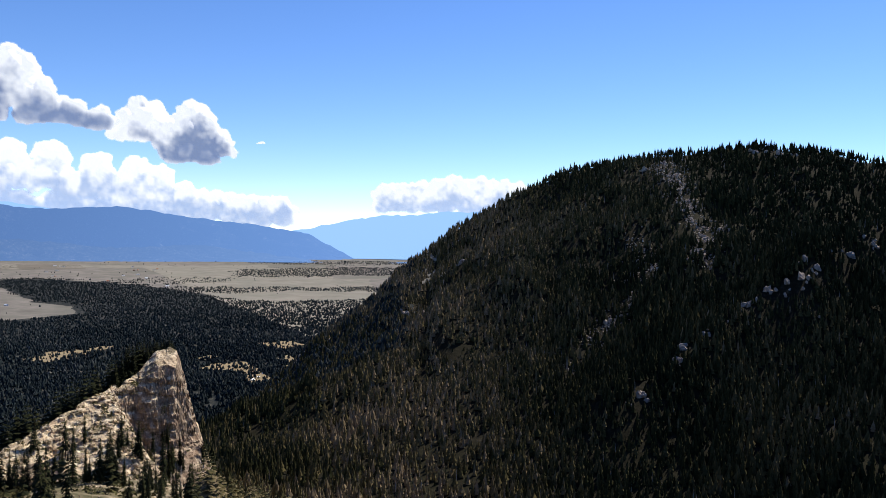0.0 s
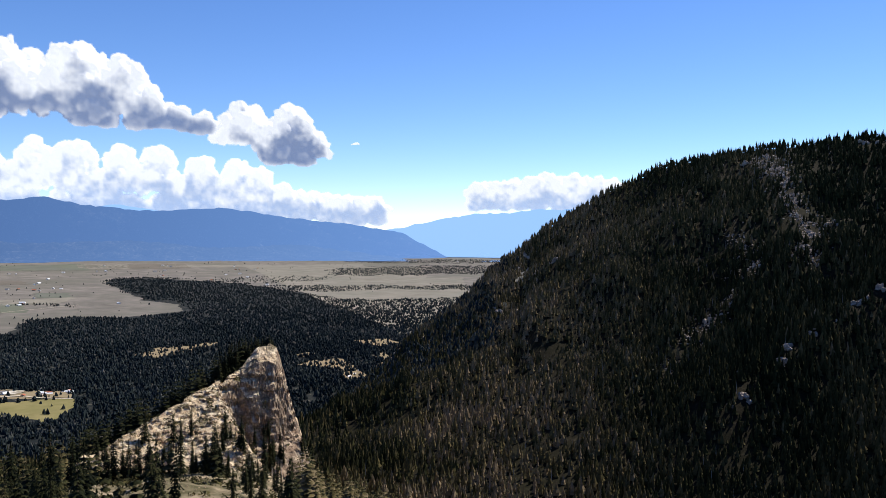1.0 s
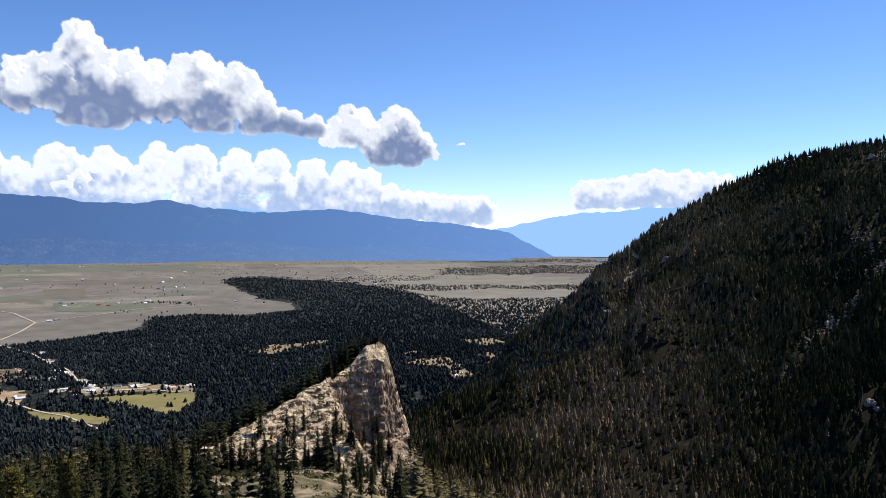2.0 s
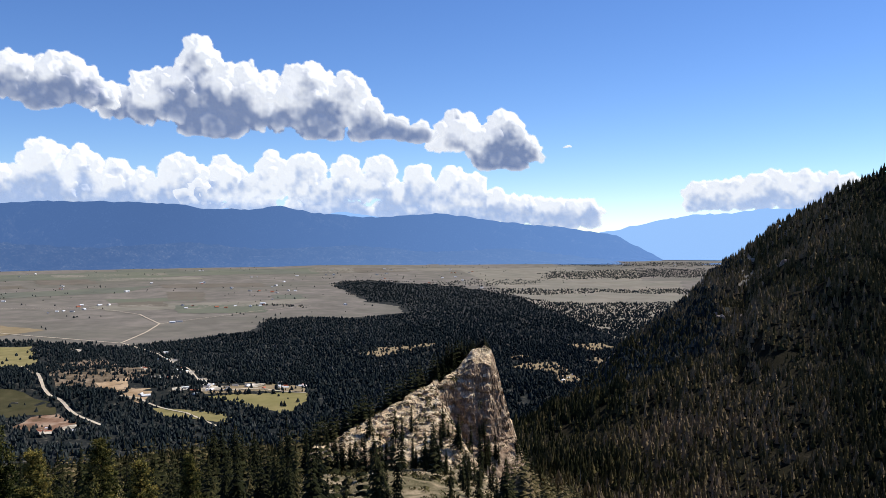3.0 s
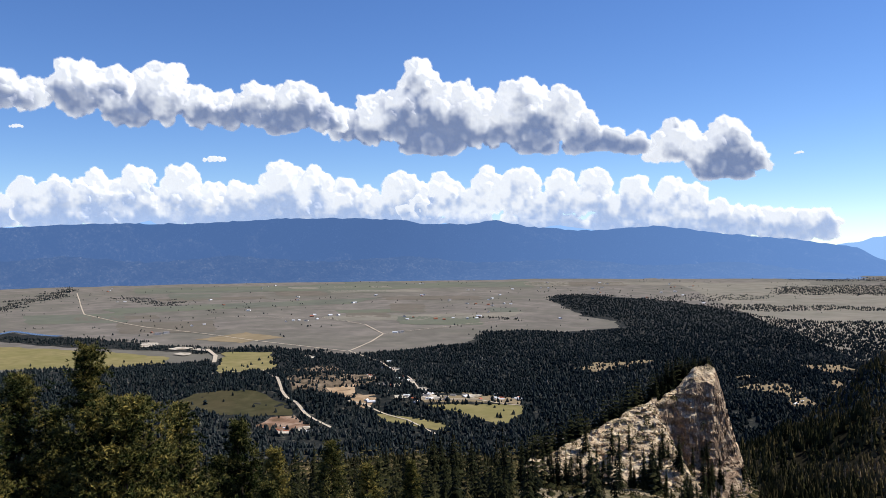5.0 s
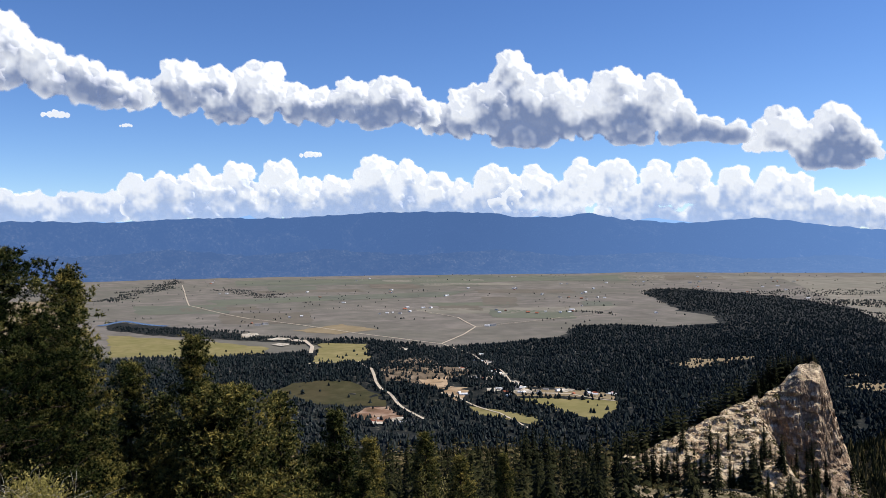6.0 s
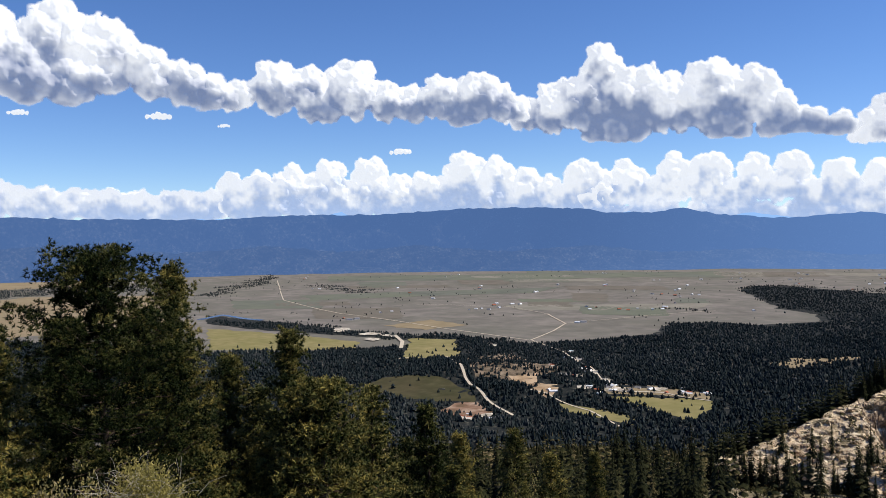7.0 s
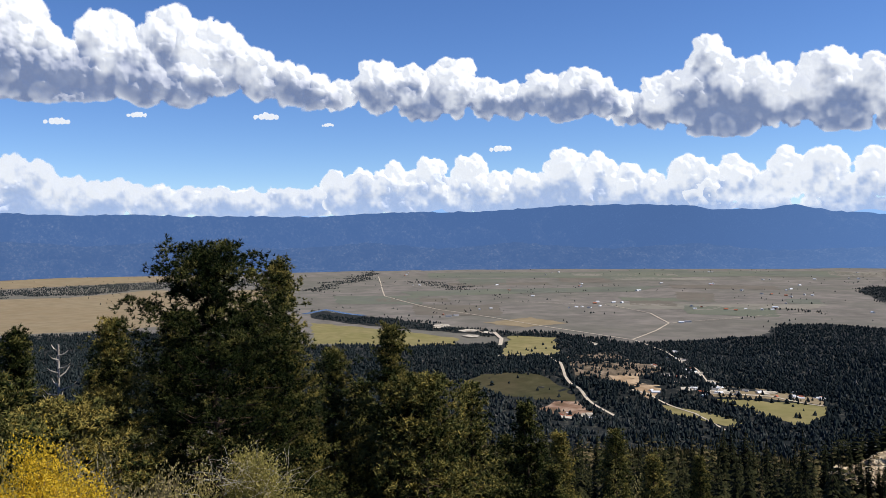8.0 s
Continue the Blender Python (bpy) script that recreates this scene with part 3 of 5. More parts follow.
# azimuth, elevation and distance along the crest, from the summit down the spur towards us
CREST = [(20.1, -9.1, 352), (21.9, -10.2, 340), (25.1, -12.0, 321), (28.35, -13.7, 301), (29.9, -14.3, 292), (31.0, -16.5, 284)]


def crest_point(az, el, r):
    p = heading(az) * r
    du, dv = p.x - APEX.x, p.y - APEX.y
    return du * CU.x + dv * CU.y, du * CV.x + dv * CV.y, EYE + r * math.tan(radians(el)) - APEX.z


SPINE = [(-1.0, 3.0, -0.6), (-6.0, 1.0, -4.6), *[crest_point(*c) for c in CREST]]


def crag_height(u, v):
    """The broken block of the cliff, and the stony spur that runs down from it."""
    u, v = np.asarray(u, float), np.asarray(v, float)
    bu, bv = u + 2 * fbm(u / 5, v / 5, octaves=3, seed=71), v + 2 * fbm(u / 5, v / 5, octaves=3, seed=72)
    broken = 1.7 * lattice(np.floor(bu / 4.2).astype(np.int64), np.floor(bv / 3.4).astype(np.int64), 0, 73) + 1.0 * lattice(np.floor(bu / 1.9).astype(np.int64), np.floor(bv / 1.5).astype(np.int64), 0, 74) - 1.3
    wob = 1.7 * fbm(u / 7, v / 7, octaves=4, seed=81)
    d = np.interp(u, [-35, -20, -11, 0, 20], [-34, -16, -4, 4, 5]) - v + 0.6 * wob
    top = np.interp(u, [-35, -20, -11, -7, -4.5, 0.5, 3.4, 5.4, 13.5, 24], [-24, -16, -9.6, -5.6, -3.0, -2.4, -3.6, -10, -43, -90]) + 0.25 * wob * smooth(-2, -8, -np.abs(u - 2))
    ledge_at = np.interp(u, [-26, -18, -8, 2, 8], [4.0, 5.0, 8.0, 11.0, 7.0]) + wob
    steep = np.interp(u, [-27, -19], [0.7, 3.8])
    face = 0.55 * np.clip(d, 0, ledge_at) + steep * np.maximum(d - ledge_at, 0)
    block = top - np.where(d > 0, face, 0.5 * -d)
    block = np.where(block < -38, -38 + 0.2 * (block + 38), block) - 2.2 * np.maximum(u - 12.5, 0)
    block = block + 0.7 * fbm(u / 6, v / 6, octaves=5, seed=83, gain=0.62) + 0.4 * broken
    step = 3.4
    k = block / step + 0.35 * fbm(u / 14, v / 14, octaves=2, seed=84)
    block = block + 0.4 * (np.floor(k) + smooth(0.35, 0.65, k - np.floor(k)) - k) * step * smooth(-10, -16, block) * smooth(-44, -38, block)
    block = block - 2.5 * np.maximum(-29 - u, 0)
    flank = np.full_like(u, -500.0)
    for (ua, va, za), (ub, vb, zb) in zip(SPINE[2:], SPINE[3:]):
        q, t, side = to_segment(u, v, (ua, va), (ub, vb))
        right = 0.15 * np.minimum(q, 4) + 0.42 * np.clip(q - 4, 0, 16) + 0.33 * np.maximum(q - 20, 0)
        flank = np.maximum(flank, za + t * (zb - za) - np.where(side > 0, 0.75 * q + 0.004 * q * q, right))
    shelf = (flank - 0.25 * u) / 2.3 + 0.5 * fbm(u / 16, v / 16, octaves=2, seed=77)
    flank = flank + 1.0 * (np.floor(shelf) + smooth(0.55, 0.8, shelf - np.floor(shelf)) - shelf)
    flank = flank + 0.3 * broken + 0.5 * fbm(u / 9, v / 9, octaves=5, seed=85, gain=0.6) - 0.5 * np.abs(fbm((u + v) / 6, (v - u) / 13, octaves=3, seed=86, gain=0.6))
    flank = flank - 2.2 * np.maximum(u + 19 + 0.4 * np.minimum(v + 24, 0), 0)
    flank = flank - 1.3 * np.maximum(-60 - u, 0)
    return APEX.z + np.maximum(block, flank)


def crag_world(u, v):
    return APEX.x + CU.x * u + CV.x * v, APEX.y + CU.y * u + CV.y * v


crag = tagged(new("rock_crag"), "tan rock crag with shaded cliff and sunlit stony flank", "crag")
for name, u0, u1, v0, v1, fine in (("cliff_face", -28.0, 24.0, -34.0, 22.0, 0.32), ("stony_flank", -92.0, 30.0, -140.0, 42.0, 0.6)):
    uu, vv = np.meshgrid(np.arange(u0, u1, fine), np.arange(v0, v1, fine))
    wx, wy = crag_world(uu, vv)
    rim = np.minimum.reduce([uu - u0, u1 - uu, vv - v0, v1 - vv])
    cz = crag_height(uu, vv)
    wz = np.maximum(cz, land(wx, wy, False) - 4.5)
    if name == "stony_flank":
        core = np.minimum.reduce([uu + 26.5, 22.5 - uu, vv + 32.5, 20.5 - vv])
        wz = wz - 30 * smooth(6, 0, rim) - 6 * smooth(0.5, 3.0, core)
    else:
        wz = wz - 1.5 * smooth(1.5, 0, rim)
    crack = smooth(-8, -14, cz - APEX.z) * smooth(-47, -40, cz - APEX.z)
    out = crack * (1.1 * fbm(uu / 5, wz / 1.6, octaves=4, seed=87, gain=0.6) + 0.9 * np.abs(fbm(uu / 2.4, wz / 5, octaves=3, seed=88)))
    V = np.stack([wx + CV.x * out + 0.4 * crack * fbm(vv, wz, octaves=2, seed=89), wy + CV.y * out, wz], -1).reshape(-1, 3)
    faces = grid_faces(*uu.shape)
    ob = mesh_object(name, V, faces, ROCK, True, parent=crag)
    if name == "cliff_face":      # flat tops stay pale; walls and foot take darker stone, shade painted as colour
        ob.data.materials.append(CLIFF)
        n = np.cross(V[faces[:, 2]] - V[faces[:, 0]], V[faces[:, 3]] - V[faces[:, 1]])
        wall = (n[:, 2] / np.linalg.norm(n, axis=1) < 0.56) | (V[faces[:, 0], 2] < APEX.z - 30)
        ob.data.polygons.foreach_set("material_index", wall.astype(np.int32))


def height_at(x, y):
    """The ground, or the crag where it stands higher."""
    x, y = np.asarray(x, float), np.asarray(y, float)
    du, dv = x - APEX.x, y - APEX.y
    u, v = du * CU.x + dv * CU.y, du * CV.x + dv * CV.y
    inside = (u > -86) & (u < 24) & (v > -134) & (v < 36)
    return np.where(inside, np.maximum(crag_height(u, v), land(x, y)), land(x, y))


# ---- trees of the middle distance ----
def ragged_conifer(seed, whorls, width, low=0.08, coarse=False):
    """A conifer one metre tall: whorls of drooping boughs, each a serrated fan of triangles."""
    crng = random.Random(seed)
    v, f, tone = [], [], []
    for k in range(whorls):
        q = k / (whorls - 1)
        h = low + (0.98 - low) * q
        reach = width * (1 - q) ** 0.8 * crng.uniform(0.7, 1.15) + 0.012
        boughs = (6 if coarse else 8) if q < 0.7 else (4 if coarse else 6)
        turn = crng.random() * 6.28
        for b in range(boughs):
            if crng.random() < 0.1:
                continue
            a = turn + 6.283 * b / boughs + crng.uniform(-0.25, 0.25)
            L = reach * crng.uniform(0.6, 1.2)
            ca, sa = math.cos(a), math.sin(a)
            drop = L * crng.uniform(0.1, 0.5)
            t0 = crng.uniform(-0.12, 0.12)
            i = len(v)
            w = L * (0.6 if coarse else 0.42)
            pts = [(0, 0, 0.02), (0.45 * L, w, -drop * 0.35), (0.55 * L, w * 0.25, -drop * 0.2 + 0.012), (L, 0, -drop), (0.55 * L, -w * 0.25, -drop * 0.2 + 0.012), (0.45 * L, -w, -drop * 0.35), (0.8 * L, w * 0.5, -drop * 0.9), (0.8 * L, -w * 0.5, -drop * 0.9)]
            v += [(ca * px - sa * py, sa * px + ca * py, h + pz) for px, py, pz in pts]
            f += [(i, i + 1, i + 3), (i, i + 3, i + 5)] if coarse else [(i, i + 1, i + 2), (i, i + 2, i + 4), (i, i + 4, i + 5), (i + 2, i + 3, i + 4), (i + 2, i + 6, i + 3), (i + 4, i + 3, i + 7)]
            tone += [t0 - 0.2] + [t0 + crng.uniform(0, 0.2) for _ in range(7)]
    i = len(v)
    v += [(0, 0, 1.03), (0.012, 0, 0.93), (-0.006, 0.01, 0.93), (-0.006, -0.01, 0.93)]
    f += [(i, i + 1, i + 2), (i, i + 2, i + 3), (i, i + 3, i + 1)]
    tone += [0.1] * 4
    return np.array(v), np.array(f), np.array(tone)


def tube(points, radii, sides=6):
    """A tapered bent tube: points and quads."""
    P = [Vector(p) for p in points]
    v = []
    for k, p in enumerate(P):
        d = (P[min(k + 1, len(P) - 1)] - P[max(k - 1, 0)]).normalized()
        e1 = d.orthogonal().normalized()
        e2 = d.cross(e1)
        v += [p + (e1 * math.cos(6.2832 * s / sides) + e2 * math.sin(6.2832 * s / sides)) * radii[k] for s in range(sides)]
    return np.array([q[:] for q in v]), grid_faces(len(P), sides, True)


MID = [ragged_conifer(200 + k, n, w, lo) for k, (n, w, lo) in enumerate(((22, 0.14, 0.06), (22, 0.17, 0.05), (19, 0.19, 0.12), (24, 0.13, 0.05), (20, 0.21, 0.08), (17, 0.18, 0.2)))]
MID_FAR = [ragged_conifer(260 + k, 8, w, 0.1, True) for k, w in enumerate((0.18, 0.22, 0.25, 0.16, 0.2))]
MID_TREES = []
for k, (tv, tf, tt) in enumerate(MID):
    base = tagged(new("conifer"), "dark green conifer standing on the stony slope", "tree", "conifers of the near slope")
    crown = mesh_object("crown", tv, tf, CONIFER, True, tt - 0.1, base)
    tv2, tf2 = tube([(0, 0, -0.06), (0.004, 0.003, 0.4), (0, 0, 0.95)], [0.018, 0.012, 0.003])
    mesh_object("trunk", tv2, tf2, BARK, parent=base)
    MID_TREES.append(base)

placed = 0


def plant(x, y, h, seed):
    """One conifer, h metres tall, standing at x, y."""
    global placed
    prng = random.Random(seed)
    k = prng.randrange(6)
    z = float(height_at(x, y))
    fat = h * prng.uniform(0.85, 1.15)
    m = pose(x, y, z, prng.gauss(0, 1.5), prng.gauss(0, 1.5), prng.uniform(0, 360)) @ Matrix.Diagonal((fat, fat, h, 1))
    if placed < 6:
        ob = MID_TREES[placed]
    else:
        ob = copy_thing(MID_TREES[k], Matrix())
    ob.matrix_basis = m
    placed += 1


prng = random.Random(33)
# on the crag: behind its crest, at its foot, and scattered over the flank
BEHIND = []
legs = len(SPINE) - 1.001
for k in range(330):
    t = legs * (k / 329) ** 0.85
    (u0, v0, _), (u1, v1, _) = SPINE[int(t)], SPINE[int(t) + 1]
    f = t - int(t)
    back = 1.5 + 18 * prng.random() ** 1.4
    at, h = crag_world(u0 + (u1 - u0) * f - 0.55 * back, v0 + (v1 - v0) * f + 0.7 * back), prng.uniform(8, 13.5) * (0.6 if t < 1.2 else 1.0)
    BEHIND.append((*at, float(height_at(*at)), h))
for k in range(30):
    u = -19.0 + 0.75 * k
    at = crag_world(u, float(np.interp(u, [-20, -11, 0], [-14, -3, 5])) + prng.uniform(0.5, 6))
    z = float(height_at(*at))
    h = APEX.z + float(np.interp(u, [-20, -14, 0, 3], [-5, 0.3, 1.3, 0.2])) + prng.gauss(0, 0.8) - z
    if h > 2:
        plant(*at, h, 700 + k)
BEHIND = np.array(BEHIND)
forest("crest_forest", BEHIND[:, :3], BEHIND[:, 3], 0.12 + np.random.default_rng(4).normal(0, 0.1, len(BEHIND)), MID_FAR, CONIFER, "dark conifers crowding behind the crag's crest", 65)


def on_crag(az, el):
    """Where a line of sight meets the crag or the slope before it."""
    w = heading(az)
    r = np.linspace(170, 380, 700)
    gap = height_at(w.x * r, w.y * r) - (EYE + r * math.tan(radians(el)))
    k = int(np.argmax(gap > 0)) if (gap > 0).any() else len(r) - 1
    return w.x * r[k], w.y * r[k]


# azimuth, elevation of the foot, height: single conifers standing out against the pale stone
LONE = [(26.1, -13.7, 13), (23.2, -13.5, 12), (21.7, -15.0, 14), (21.0, -13.9, 15), (20.0, -14.7, 14), (24.3, -14.2, 15), (23.9, -16.6, 12), (25.7, -15.6, 9), (27.0, -16.0, 10), (29.5, -15.6, 11), (28.4, -14.9, 7),
        (24.6, -16.6, 7), (22.3, -16.4, 10), (18.5, -16.6, 15), (17.2, -15.7, 10), (20.9, -16.4, 7), (19.3, -16.3, 6), (15.9, -14.9, 12), (14.9, -16.1, 15), (29.7, -13.0, 6), (28.2, -13.3, 6), (29.0, -14.5, 9),
        (31.5, -16.4, 15), (32.8, -15.7, 15), (30.4, -16.4, 11), (22.9, -15.6, 8), (26.6, -14.5, 6), (24.9, -15.0, 7), (18.0, -15.4, 9), (16.6, -16.6, 11), (21.4, -17.0, 9), (26.4, -17.0, 10), (28.0, -17.2, 11)]
for k, (az, el, h) in enumerate(LONE):
    plant(*on_crag(az, el), 0.85 * h, 900 + k)
FOOT = np.array([(*crag_world(prng.uniform(13, 44), prng.uniform(-80, 6)), prng.uniform(8, 13)) for _ in range(130)])
forest("gully_forest", np.stack([FOOT[:, 0], FOOT[:, 1], height_at(FOOT[:, 0], FOOT[:, 1]) - 0.3], -1), FOOT[:, 2], 0.1 + np.random.default_rng(6).normal(0, 0.1, len(FOOT)), MID_FAR, CONIFER, "dark conifers in the gully beside the crag", 67)
for k in range(30):
    plant(*crag_world(prng.uniform(-10, 15), prng.uniform(-50, -17)), prng.uniform(6, 10), 300 + k)
for k in range(62):
    plant(*on_crag(prng.uniform(16.2, 30), -18.2 + 4.4 * prng.random() ** 1.6), prng.uniform(3, 8.5), 800 + k)
for k in range(18):
    p = heading(prng.uniform(16.5, 31)) * prng.uniform(118, 200)
    plant(p.x, p.y, prng.uniform(3.5, 7.5), 1000 + k)
# on the slope between us and the crag
n = 0
while n < 60:
    az, r = prng.uniform(22, 66), math.sqrt(prng.uniform(58 ** 2, 230 ** 2))
    p = heading(az) * r
    if r > 110 and az < 31:
        continue
    plant(p.x, p.y, prng.uniform(7, 12), 500 + n)
    n += 1

x, y, az, r = scatter(rng, 2, 68, 190, 640, 4.8)
keep = ~((az > 16.4) & (az < 30.5) & (r < np.interp(az, [16, 20.1, 21.9, 25.1, 28.35, 30.5], [372, 362, 347, 328, 308, 292]))) & ((az > 18) | (r < 330))
x, y, r = x[keep], y[keep], r[keep]
for name, part_of, forms in (("slope_forest", r < 390, MID_FAR), ("lower_slope_forest", r >= 390, SPIRES)):
    px, py = x[part_of], y[part_of]
    forest(name, np.stack([px, py, height_at(px, py) - 0.3], -1), rng.uniform(7, 12, len(px)), 0.13 + 0.2 * fbm(px / 60, py / 60, seed=58) + rng.normal(0, 0.08, len(px)),
           forms, CONIFER, "dark conifer forest on the slope above the valley", 62)
x, y, az, r = scatter(rng, 8, 68, 62, 190, 5.0)
keep = (az > 29.5 + 3 * fbm(x / 20, y / 20, seed=59)) | ((rng.random(len(x)) < 0.16) & (r > 100))
x, y, r = x[keep], y[keep], r[keep]
for name, part_of, forms in (("near_forest", r < 112, MID), ("middle_forest", r >= 112, MID_FAR)):
    px, py = x[part_of], y[part_of]
    forest(name, np.stack([px, py, land(px, py) - 0.3], -1), rng.uniform(6, 11, len(px)), 0.14 + rng.normal(0, 0.14, len(px)), forms, CONIFER, "dense young conifers filling the slope below us", 64)


# broken stone strewn below the crag
n = 3400
qa, qr = rng.uniform(16.5, 31, n), rng.uniform(140, 318, n)
qx, qy = -np.sin(np.radians(qa)) * qr, np.cos(np.radians(qa)) * qr
v, f = ico(1)
size = (rng.uniform(0.12, 1.0, (n, 1, 1)) ** 2.5 * 1.3 + 0.2) * smooth(100, 300, qr)[:, None, None]
P = v[None] * size * rng.uniform(0.5, 1.2, (n, 1, 3)) * rng.uniform(0.75, 1.15, (n, len(v), 1)) + np.stack([qx, qy, height_at(qx, qy)], -1)[:, None]
tagged(mesh_object("rubble", P.reshape(-1, 3), (f[None] + (np.arange(n) * len(v))[:, None, None]).reshape(-1, 3), ROCK, True), "broken tan stones strewn below the crag", "rubble", kind="stuff")

# brush and low scrub over the stony slope and the crag's flank
n = 2600
bu, bv = rng.uniform(-80, 20, n), rng.uniform(-250, -10, n)
bx, by = crag_world(bu, bv)
keep = fbm(bx / 14, by / 14, seed=66) > -0.25
bx, by = bx[keep], by[keep]
n, blades = len(bx), 34
at = np.stack([bx, by, height_at(bx, by)], -1)[:, None, None]
way = rng.normal(0, 1, (n, blades, 1, 3)) * np.array((1, 1, 0.6)) + np.array((0, 0, 0.35))
way /= np.linalg.norm(way, axis=-1, keepdims=True)
size = rng.uniform(0.3, 1.5, (n, 1, 1, 1))
corner = way * size * rng.uniform(0.55, 1.0, (n, blades, 1, 1)) + rng.normal(0, 0.2, (n, blades, 3, 3)) * size
tagged(mesh_object("scrub", (at + corner).reshape(-1, 3), np.arange(n * blades * 3).reshape(-1, 3), SCRUB_LEAF, True,
                   (rng.uniform(0, 0.8, (n, 1, 1)) + rng.uniform(-0.15, 0.15, (n, blades, 3))).ravel()), "low olive scrub scattered over pale stony ground", "scrub", kind="stuff")

# ---- the valley ----
def inside(poly, az, el):
    """Which of the azimuths and elevations lie in the outline."""
    hit = np.zeros(len(az), bool)
    for (a0, e0), (a1, e1) in zip(poly, poly[1:] + poly[:1]):
        cross = (e0 > el) != (e1 > el)
        with np.errstate(divide="ignore", invalid="ignore"):
            hit ^= cross & (az < (a1 - a0) * (el - e0) / (e1 - e0) + a0)
    return hit


def patch(name, outline, mat, label, lift=1.3, step=14):
    """A field: its outline (azimuth, elevation) laid on the valley floor, with an uneven edge."""
    P = [spot(a, e) for a, e in outline]
    bm = bmesh.new()
    ring = []
    for a, b in zip(P, P[1:] + P[:1]):
        n = max(1, int((b - a).length / step))
        ring += [a.lerp(b, k / n) for k in range(n)]
    xy = np.array([(q.x, q.y) for q in ring])
    xy = xy + 7 * np.stack([fbm(xy[:, 0] / 25, xy[:, 1] / 25, seed=3), fbm(xy[:, 0] / 25, xy[:, 1] / 25, seed=4)], 1)
    f = bm.faces.new([bm.verts.new((*q, 0)) for q in xy])
    bmesh.ops.triangulate(bm, faces=[f])
    for _ in range(5):
        long = [e for e in bm.edges if e.calc_length() > 30]
        if not long:
            break
        bmesh.ops.subdivide_edges(bm, edges=long, cuts=1)
        bmesh.ops.triangulate(bm, faces=bm.faces[:])
    co = np.array([q.co[:] for q in bm.verts])
    for q, z in zip(bm.verts, land(co[:, 0], co[:, 1], False)):
        q.co.z = z + lift
    bmesh.ops.recalc_face_normals(bm, faces=bm.faces[:])
    me = bpy.data.meshes.new(name)
    bm.to_mesh(me)
    bm.free()
    me.materials.append(mat)
    return tagged(new(name, me), label, "field", kind="structure")


def ribbon(name, line, width, mat, label, lift=1.9, category="road"):
    """A road or river: a strip along the line (azimuth, elevation) on the valley floor."""
    P = [spot(a, e) for a, e in line]
    pts = []
    for a, b in zip(P, P[1:]):
        n = max(1, int((b - a).length / 12))
        pts += [a.lerp(b, k / n) for k in range(n)]
    pts.append(P[-1])
    xy = np.array([(q.x, q.y) for q in pts])
    d = np.gradient(xy, axis=0)
    d /= np.linalg.norm(d, axis=1)[:, None] + 1e-9
    side = np.stack([-d[:, 1], d[:, 0]], 1) * (width / 2 * (1 + 0.12 * fbm(xy[:, 0] / 20, xy[:, 1] / 20, seed=8)))[:, None]
    rows = np.stack([xy - side, xy + side], 1).reshape(-1, 2)
    z = land(rows[:, 0], rows[:, 1], False) + lift
    ob = mesh_object(name, np.concatenate([rows, z[:, None]], 1), grid_faces(len(xy), 2)[:, ::-1], mat)
    return tagged(ob, label, category, kind="structure")


